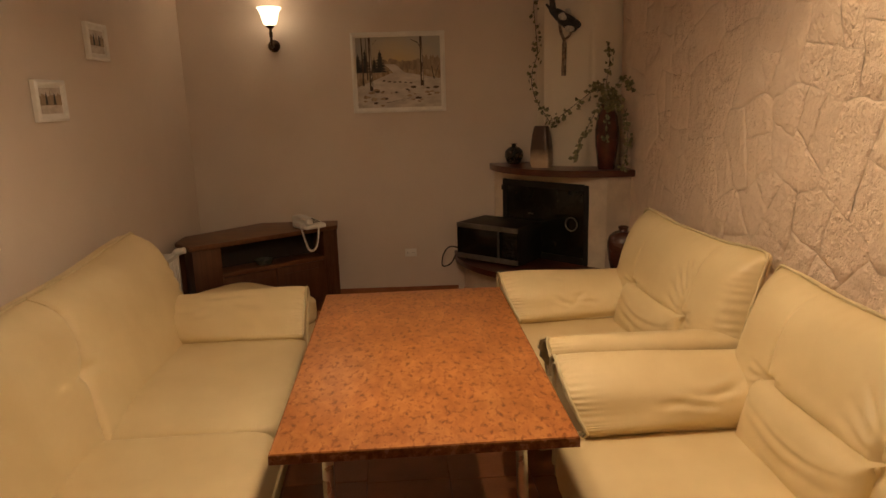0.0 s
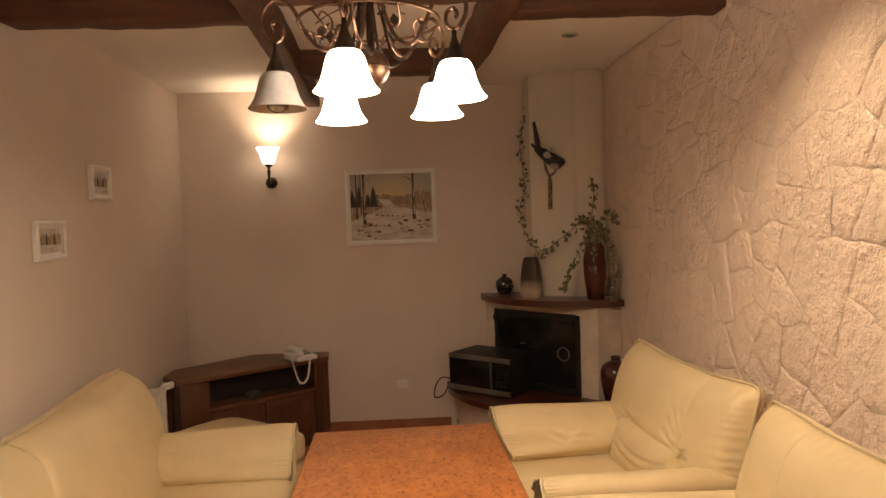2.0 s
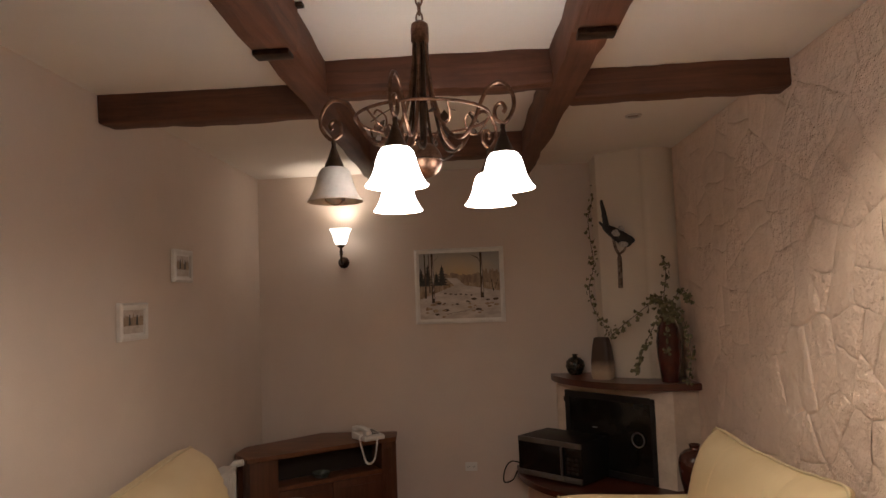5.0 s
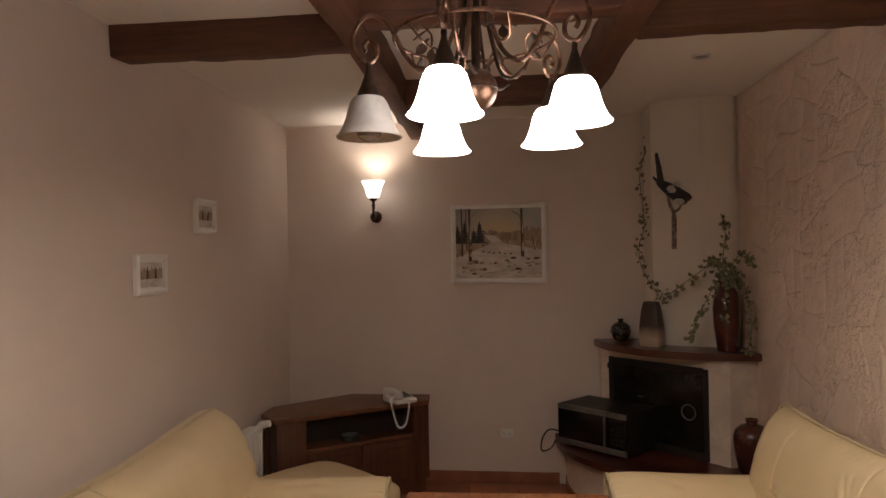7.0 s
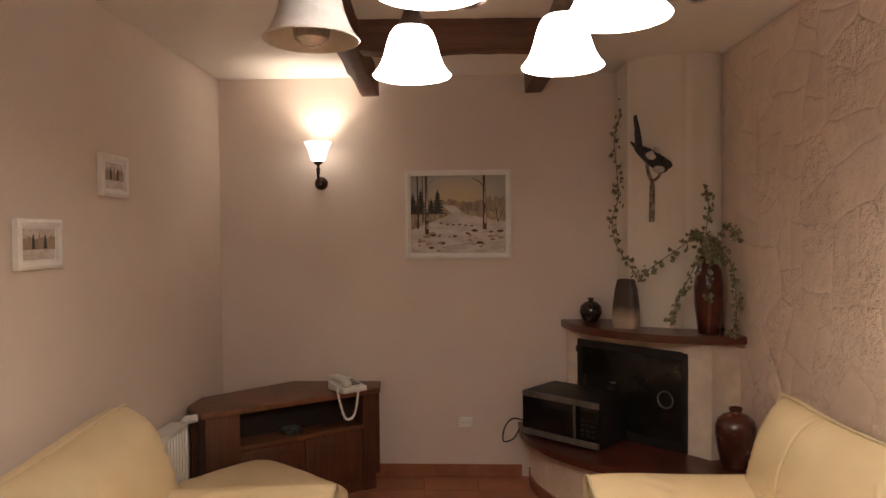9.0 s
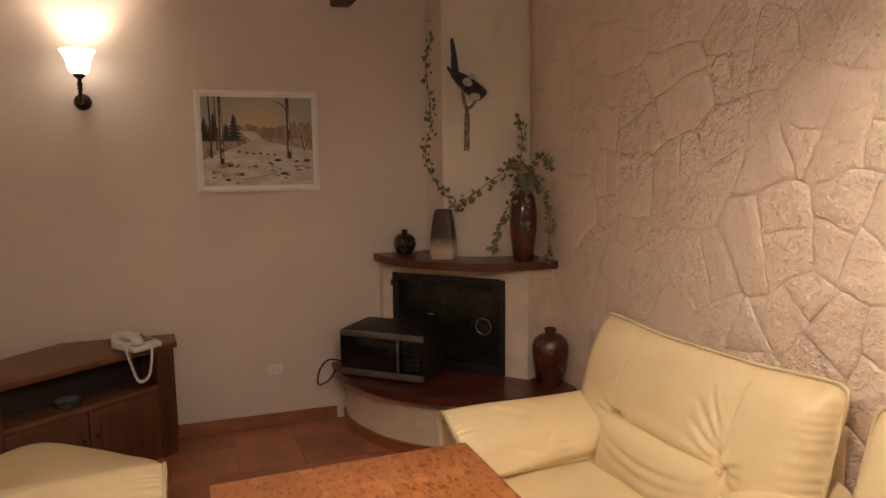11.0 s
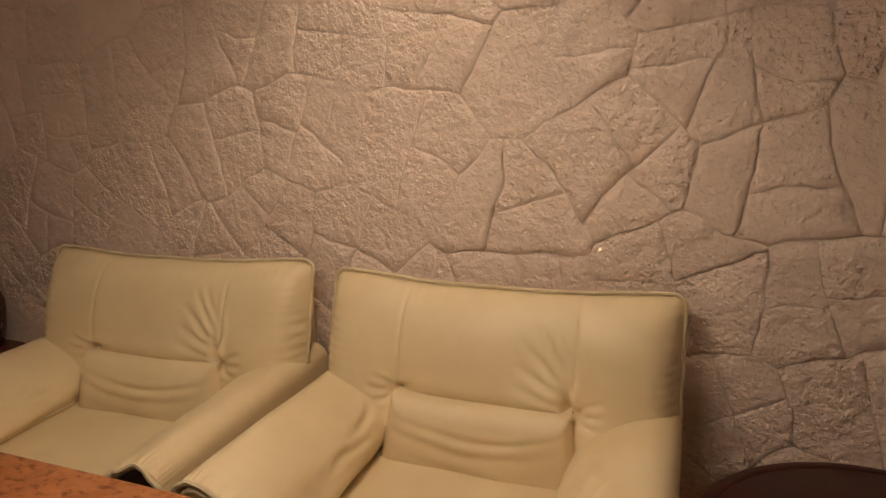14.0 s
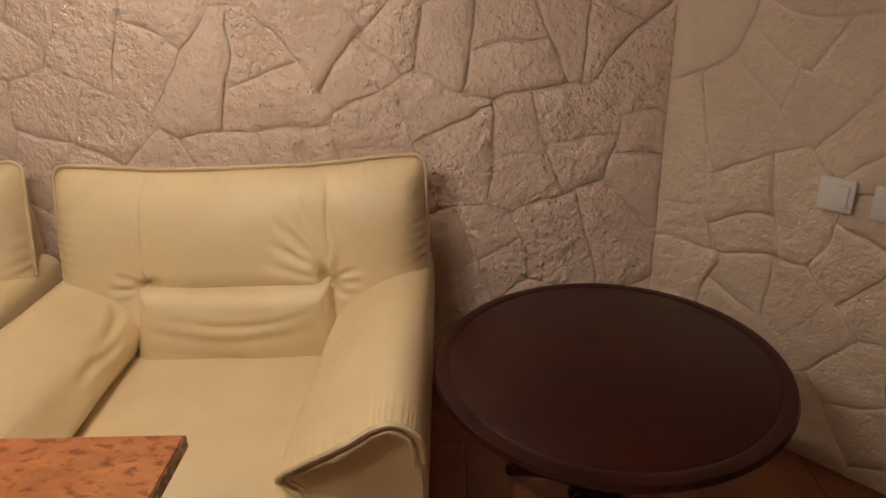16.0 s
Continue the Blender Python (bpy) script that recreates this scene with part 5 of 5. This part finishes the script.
for x0, x1 in ((-0.90, 0.0485), (0.0515, 0.90)):
    def sofa_seat(p, q):
        p = p.copy()
        inner_edge = math.exp(-abs(p.x - 0.05) / 0.02)
        p.z += 0.012 * (1 - q.x * q.x) * (q.z > 0) - 0.035 * max(0, q.y - 0.7) + 0.006 * noise.noise(p * 5) - 0.006 * inner_edge * (q.z > 0) * (1 - q.y)
        return p
    cush = part("seat", cushion(B(), ((x0 + x1) / 2, 0.65, 0.296), ((x1 - x0) / 2, 0.395, 0.085), 11, 40, sofa_seat), M_LEATHER, sofa)
    part("piping", tube(B(), [(x0 + 0.01, 1.046, 0.235), (x1 - 0.01, 1.046, 0.235)], 0.006, 6), M_PIPING, cush)
part("front_panel", box(B(), (-0.88, 0.86, 0.045), (0.88, 1.01, 0.25), 0.02, 3), M_LEATHER, sofa)
for side in (-1, 1):
    mesh, rim = padded_arm(side, side * 3.0 + 0.4, 0.285, 0.545, 0.06, 1.02, lower=0.018, recess=0.008)
    arm = part("armrest", mesh, M_LEATHER, sofa)
    part("arm_front", arm_front(rim, 0.009), M_LEATHER, arm)
    n0, n1 = int(len(rim) * 0.12), int(len(rim) * 0.95)
    part("piping", tube(B(), wavy([p + Vector((0, 0.006, 0)) for p in rim[n0:n1]], 0.003, 9 + side), 0.006, 6), M_PIPING, arm)
    part("piping", tube(B(), wavy([p + Vector((0, 0.002, 0)) + 0.016 * (Vector((side * 0.985, p.y, 0.42)) - p).normalized() for p in rim[n0:n1]], 0.002, 5 + side), 0.005, 6), M_PIPING, arm)

pouf = thing("footstool", "low padded cream leather footstool beside the sofa", "footstool", pose(-1.200, 3.905, 0, 0, 0, -38))


def pouf_top(p, q):
    p = p.copy()
    if q.z > 0:
        p.z += 0.022 * (1 - q.x ** 2) * (1 - q.y ** 2) + 0.005 * noise.noise(p * 6)
    return p


part("cushion", cushion(B(), (0, 0, 0.300), (0.372, 0.270, 0.080), 7, 24, pouf_top), M_LEATHER, pouf)
part("base", box(B(), (-0.34, -0.24, 0.04), (0.34, 0.24, 0.25), 0.03, 3), M_LEATHER, pouf)
part("piping", tube(B(), [(0.374 * math.copysign(abs(math.cos(a)) ** 0.5, math.cos(a)), 0.269 * math.copysign(abs(math.sin(a)) ** 0.5, math.sin(a)), 0.29) for a in (2 * math.pi * k / 60 for k in range(61))], 0.006, 6, False), M_PIPING, pouf)
for x in (-0.28, 0.28):
    for y in (-0.18, 0.18):
        part("foot", lathe(B(), [(0.02, 0), (0.024, 0.045)], 12, (x, y, 0)), M_BLACKMATT, pouf)

# ---- tables ----
table = thing("coffee_table", "rectangular table with orange-brown burl top and steel legs", "table", pose(-0.162, 2.386, 0, 0, 0, 2.3))
part("tabletop", box(B(), (-0.40, -0.712, 0.590), (0.40, 0.712, 0.622), 0.006, 2), M_BURL, table)
bm = B()
for lo, hi in (((-0.402, -0.714, 0.592), (0.402, -0.7115, 0.617)), ((-0.402, 0.7115, 0.592), (0.402, 0.714, 0.617)), ((-0.4025, -0.7115, 0.592), (-0.3995, 0.7115, 0.617)), ((0.3995, -0.7115, 0.592), (0.4025, 0.7115, 0.617))):
    box(bm, lo, hi)
part("edge_band", bm, M_BURL_EDGE, table, "dark brown edge band")
part("apron", box(B(), (-0.32, -0.60, 0.545), (0.32, 0.60, 0.589), 0.004), M_BLACKMATT, table)
for x in (-0.27, 0.27):
    for y in (-0.58, 0.58):
        part("leg", tube(B(), [(x, y, 0.57), (x * 1.04, y * 1.02, 0.006)], 0.0165, 14), M_CHROME, table)

round_table = thing("round_table", "round dark mahogany side table with a turned pedestal", "table", pose(0.635, 0.862, 0))
part("tabletop", lathe(B(), [(0.002, 0.509), (0.375, 0.509), (0.392, 0.516), (0.399, 0.527), (0.394, 0.538), (0.380, 0.541), (0.366, 0.5408), (0.363, 0.5390), (0.360, 0.5408), (0.002, 0.5405)], 72, close=False), M_MAHOGANY, round_table)
part("apron", lathe(B(), [(0.30, 0.46), (0.31, 0.509), (0.29, 0.509), (0.29, 0.46)], 48, close=False), M_MAHOGANY, round_table)
part("pedestal", lathe(B(), [(0.05, 0.10), (0.075, 0.14), (0.05, 0.2), (0.04, 0.3), (0.055, 0.4), (0.07, 0.509)], 24), M_MAHOGANY, round_table)
for k in range(4):
    a = radians(45 + 90 * k)
    part("leg", tube(B(), spline([(0.03 * math.cos(a), 0.03 * math.sin(a), 0.16), (0.15 * math.cos(a), 0.15 * math.sin(a), 0.12), (0.30 * math.cos(a), 0.30 * math.sin(a), 0.025)], 5), [0.03 - 0.001 * i for i in range(11)], 10), M_MAHOGANY, round_table)

# ---- corner cabinet, telephone and radiator ----
ca, cb = Vector((-1.610, 4.275)), Vector((-0.795, 4.868))
cdir = (cb - ca).normalized()
cang = math.degrees(math.atan2(cdir.y, cdir.x))
CL = (cb - ca).length
inv = pose(ca.x, ca.y, 0, 0, 0, cang).inverted()
cabinet = thing("corner_cabinet", "brown oak corner television cabinet with open niche", "cabinet", pose(ca.x, ca.y, 0, 0, 0, cang))


def local(x, y):
    v = inv @ Vector((x, y, 0))
    return (v.x, v.y)


back_pts = [local(-0.79, BACK - 0.02), local(-1.35, BACK - 0.02), local(left_x(4.62) + 0.03, 4.62), local(left_x(4.42) + 0.03, 4.42)]
part("top", prism(B(), [(-0.02, -0.018), (CL + 0.02, -0.018)] + back_pts, 0.583, 0.612, 0.006), M_CABINET_LIT, cabinet)
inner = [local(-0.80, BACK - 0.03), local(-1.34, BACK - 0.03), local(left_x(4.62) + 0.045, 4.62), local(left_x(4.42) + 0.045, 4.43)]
part("body", prism(B(), [(0.02, 0.17), (CL - 0.02, 0.17)] + inner, 0.03, 0.583), M_CABINET_V_SHADED, cabinet)
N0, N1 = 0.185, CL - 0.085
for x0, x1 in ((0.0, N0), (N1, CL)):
    post = part("post", box(B(), (x0, 0.0, 0.0), (x1, 0.172, 0.583), 0.006), M_CABINET_V_SHADED, cabinet)
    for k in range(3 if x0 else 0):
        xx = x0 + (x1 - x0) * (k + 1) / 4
        part("flute", tube(B(), [(xx, -0.001, 0.06), (xx, -0.001, 0.54)], 0.006, 8), M_CABINET_V_SHADED, post)
part("niche_back", box(B(), (N0, 0.165, 0.40), (N1, 0.172, 0.583)), M_NICHE_SHADOW, cabinet, "niche back coloured near-black for the recess's shadow")
part("shelf", box(B(), (N0, 0.002, 0.375), (N1, 0.168, 0.402), 0.004), M_CABINET_LIT, cabinet)
part("plinth", box(B(), (N0, 0.015, 0.0), (N1, 0.168, 0.06)), M_CABINET_V_SHADED, cabinet)
half = (N1 - N0) / 2
for i in range(2):
    x0 = N0 + half * i + 0.003
    x1 = N0 + half * (i + 1) - 0.003
    dr = part("door", box(B(), (x0, 0.004, 0.064), (x1, 0.024, 0.372), 0.004), M_CABINET_V_SHADED, cabinet)
    part("door_panel", box(B(), (x0 + 0.05, -0.003, 0.115), (x1 - 0.05, 0.006, 0.325), 0.006), M_CABINET_V_SHADED, dr)
    part("knob", lathe(B(), [(0.005, 0), (0.006, 0.012), (0.012, 0.018), (0.010, 0.026), (0.002, 0.028)], 14), M_BRONZE, dr).matrix_local = pose(x1 - 0.028 if i == 0 else x0 + 0.028, 0.004, 0.24, 90)
dish = thing("glass_dish", "small smoky glass dish in the cabinet niche", "dish", cabinet.matrix_world @ pose(0.50, 0.075, 0.402))
part("bowl", lathe(B(), [(0.001, 0.002), (0.05, 0.002), (0.066, 0.032), (0.061, 0.034), (0.046, 0.010), (0.001, 0.008)], 24, close=False), M_ASHTRAY, dish)

phone = thing("telephone", "white corded desk telephone on the oak cabinet", "telephone", pose(-0.955, 4.80, 0.612, 0, 0, 42) @ Matrix.Scale(0.95, 4))
bm = box(B(), (-0.085, -0.10, 0.004), (0.085, 0.10, 0.035), 0.012, 3)
for v in bm.verts:
    if v.co.z > 0.02:
        v.co.z += 0.028 * (v.co.y + 0.1) / 0.2
part("base", bm, M_WHITE, phone)
bm = B()
cushion(bm, (-0.055, 0.0, 0.075), (0.024, 0.105, 0.014), 4, 10, lambda p, q: Vector((p.x, p.y, p.z + 0.012 * (1 - abs(q.y) ** 2) + 0.12 * (p.y + 0.1) * 0.2)))
cushion(bm, (-0.055, -0.082, 0.060), (0.026, 0.026, 0.018), 4, 8)
cushion(bm, (-0.055, 0.082, 0.076), (0.026, 0.026, 0.018), 4, 8)
part("handset", bm, M_WHITE, phone)
for i in range(4):
    for j in range(3):
        part("key", box(B(), (-0.005 + 0.024 * j, -0.06 + 0.028 * i, 0.042 + 0.0045 * i), (0.012 + 0.024 * j, -0.042 + 0.028 * i, 0.048 + 0.0045 * i), 0.002, 1), M_SILVER, phone)
bm = B()
cord_line = spline([(-0.985 + 0.01, 4.70, 0.66), (-0.985, 4.66, 0.645), (-0.965, 4.655, 0.56), (-0.945, 4.66, 0.49), (-0.92, 4.67, 0.475), (-0.895, 4.69, 0.50), (-0.882, 4.705, 0.57), (-0.88, 4.73, 0.63), (-0.90, 4.79, 0.635)], 22)
coil = []
for i, p in enumerate(cord_line):
    a = i * 1.9
    coil.append(p + Vector((0.006 * math.cos(a), 0.003 * math.sin(a), 0.006 * math.sin(a))))
part("coiled_cord", tube(B(), [phone.matrix_world.inverted() @ q for q in coil], 0.0042, 6), M_WHITE, phone)

radiator = thing("radiator", "white panel radiator on the wall behind the sofa", "radiator")
rx = left_x(3.85) + 0.035
panel = part("panel", box(B(), (rx, 3.42, 0.14), (rx + 0.09, 4.17, 0.60), 0.008, 2), M_ENAMEL, radiator)
for k in range(22):
    y = 3.45 + 0.0325 * k
    part("flute", box(B(), (rx + 0.086, y, 0.17), (rx + 0.096, y + 0.018, 0.575), 0.004, 1), M_ENAMEL, panel)
part("valve", tube(B(), [(rx + 0.05, 4.165, 0.575), (rx + 0.05, 4.20, 0.575)], 0.012, 12), M_CHROME, radiator)
part("thermostat_head", tube(B(), [(rx + 0.05, 4.20, 0.578), (rx + 0.07, 4.20, 0.60), (rx + 0.12, 4.20, 0.61)], [0.022, 0.024, 0.02], 16), M_WHITE, radiator)
part("pipe", tube(B(), [(rx + 0.05, 4.19, 0.56), (rx + 0.05, 4.19, 0.01)], 0.009, 10), M_ENAMEL, radiator)

# ---- stones of the right and slanting walls ----
def area_of(poly):
    return abs(sum(a[0] * b[1] - b[0] * a[1] for a, b in zip(poly, poly[1:] + poly[:1]))) / 2


def sharpest(poly):
    """The least inner angle, in degrees."""
    least = 180.0
    for i in range(len(poly)):
        a, b, c = Vector(poly[i - 1]), Vector(poly[i]), Vector(poly[(i + 1) % len(poly)])
        if (a - b).length > 1e-6 and (c - b).length > 1e-6:
            least = min(least, math.degrees((a - b).angle(c - b)))
    return least


def broken(poly, size, rnd):
    """Splits a large stone by straight cuts into pieces of about size squared."""
    if area_of(poly) < rnd.uniform(0.75, 2.3) * size * size:
        return [poly]
    cx, cz = sum(p[0] for p in poly) / len(poly), sum(p[1] for p in poly) / len(poly)
    best = None
    for attempt in range(14):
        turn = rnd.uniform(0, math.pi)
        dx, dz = math.cos(turn), math.sin(turn)
        reach = math.sqrt(area_of(poly)) * 0.16
        mx, mz = cx + rnd.uniform(-reach, reach), cz + rnd.uniform(-reach, reach)
        halves = [[], []]
        for a, b in zip(poly, poly[1:] + poly[:1]):
            da, db = (a[0] - mx) * dx + (a[1] - mz) * dz, (b[0] - mx) * dx + (b[1] - mz) * dz
            halves[da > 0].append(a)
            if da * db < 0:
                t = da / (da - db)
                c = (a[0] + t * (b[0] - a[0]), a[1] + t * (b[1] - a[1]))
                halves[0].append(c)
                halves[1].append(c)
        if min(len(h) for h in halves) < 3:
            continue
        reach_of = [max(math.hypot(p[0] - q[0], p[1] - q[1]) for p in h for q in h) for h in halves]
        score = min(sharpest(h) for h in halves) - 60 * max(r * r / (area_of(h) + 1e-6) for r, h in zip(reach_of, halves)) / 4
        if best is None or score > best[0]:
            best = (score, halves)
    if best is None:
        return [poly]
    return [q for h in best[1] for q in broken(h, size, rnd)]


def cells(width, height, step, rnd):
    """Crazy-paving stones that fill a rectangle: large irregular cells, each broken by cuts."""
    seeds, tries = [], 0
    while tries < 6000:
        tries += 1
        x, z = rnd.uniform(-0.05, width + 0.05), rnd.uniform(-0.05, height + 0.05)
        gap = step * rnd.uniform(0.62, 1.15)
        if all(((x - a) * 0.85) ** 2 + (z - b) ** 2 > gap * gap for a, b in seeds):
            seeds.append((x, z))
    out = []
    for x, z in seeds:
        poly = [(0, 0), (width, 0), (width, height), (0, height)]
        for a, b in seeds:
            if (a, b) == (x, z) or abs(a - x) > 3.2 * step or abs(b - z) > 3.2 * step:
                continue
            dx, dz = (a - x) * 0.7225, b - z
            mx, mz = (a + x) / 2, (b + z) / 2
            keep = []
            for p, q in zip(poly, poly[1:] + poly[:1]):
                dp, dq = (p[0] - mx) * dx + (p[1] - mz) * dz, (q[0] - mx) * dx + (q[1] - mz) * dz
                if dp <= 0:
                    keep.append(p)
                if dp * dq < 0:
                    t = dp / (dp - dq)
                    keep.append((p[0] + t * (q[0] - p[0]), p[1] + t * (q[1] - p[1])))
            poly = keep
            if len(poly) < 3:
                break
        if len(poly) >= 3:
            out.append(poly)
    return [q for p in out for q in broken(p, step * 0.47, rnd)]


def lay_stones(wall, start, end, step, seed, mat):
    """Covers the face from start to end (plan points) with low-relief stones, each an object."""
    rnd = random.Random(seed)
    s, e = Vector(start), Vector(end)
    along = (e - s).normalized()
    out = Vector((-along.y, along.x))
    width = (e - s).length
    for poly in cells(width, H, step, rnd):
        ring = []
        for a, b in zip(poly, poly[1:] + poly[:1]):
            n = max(1, min(9, int(math.hypot(b[0] - a[0], b[1] - a[1]) / 0.032)))
            for i in range(n):
                t = i / n
                x, z = a[0] + t * (b[0] - a[0]), a[1] + t * (b[1] - a[1])
                q = Vector((x * 7, z * 7, seed))
                if 0.002 < x < width - 0.002 and 0.002 < z < H - 0.002:
                    x += 0.026 * noise.noise(q * 0.7) + 0.009 * noise.noise(q * 3.4)
                    z += 0.034 * noise.noise(q * 0.7 + Vector((3, 9, 1))) + 0.009 * noise.noise(q * 3.4 + Vector((8, 2, 6)))
                ring.append((x, z))
        cx, cz = sum(p[0] for p in ring) / len(ring), sum(p[1] for p in ring) / len(ring)
        tilt = (rnd.uniform(-0.012, 0.012), rnd.uniform(-0.012, 0.012))
        rise = rnd.uniform(0.004, 0.009)
        worn = min(1, max(0, (cx - 2.4) / 1.4))          # smoother towards the fireplace
        rise *= 1 - 0.45 * worn
        verts = []
        for inset, lift in ((0.0016, 0.0), (0.0065, 0.58), (0.014, 1.0), (0.05, 1.0)):
            row = []
            for x, z in ring:
                r = math.hypot(x - cx, z - cz) or 1
                f = max(0.2, 1 - inset / r)
                px, pz = cx + (x - cx) * f, cz + (z - cz) * f
                sunk = min(1, max(0, 0.62 + 1.7 * noise.noise(Vector((x * 3.1, z * 3.1, seed + 40)))))
                h = 0.001 + rise * (1 - (1 - lift) * (0.25 + 0.75 * sunk)) if lift < 1 else 0.001 + rise * lift
                if lift > 0.6:
                    h += (px - cx) * tilt[0] + (pz - cz) * tilt[1] + 0.0035 * noise.noise(Vector((px * 16, pz * 16, seed)))
                h = max(h, 0.0006)
                p = s + along * px + out * h
                row.append((p.x, p.y, pz))
            verts.append(row)
        n = len(ring)
        flat_v = [v for row in verts for v in row]
        faces = [tuple(j * n + k for j, k in ((r, i), (r, (i + 1) % n), (r + 1, (i + 1) % n), (r + 1, i))) for r in range(3) for i in range(n)]
        faces.append(tuple(3 * n + i for i in range(n)))
        me = bpy.data.meshes.new("stone")
        me.from_pydata(flat_v, [], faces)
        me.materials.append(M_STONE_SMOOTH if rnd.random() < worn else mat)
        me.shade_smooth()
        ob = new("stone", me)
        ob.parent = wall


lay_stones(wall_right, CORNER, (right_x(5.07), 5.07), 0.40, 21, M_STONE)
lay_stones(wall_slant, DIAG, CORNER, 0.37, 33, M_STONE_WARMLIT)

# ---- floor tiles ----
tile_mesh = mesh_of("tile", box(B(), (-0.1635, -0.1635, -0.012), (0.1635, 0.1635, 0.0), 0.002, 1), M_TILE)
for i in range(-7, 6):
    for j in range(-6, 16):
        x, y = 0.33 * i + 0.1 - 0.05 * (0.33 * j - 2.6), 0.33 * j + 0.05
        if left_x(y) - 0.1 < x < right_x(max(y, 0)) + 0.12 and FRONT < y < BACK + 0.1:
            t = new("tile", tile_mesh)
            t.location = (x, y, 0)
            t.rotation_euler = (0, 0, radians(2.86))
            t.parent = floor
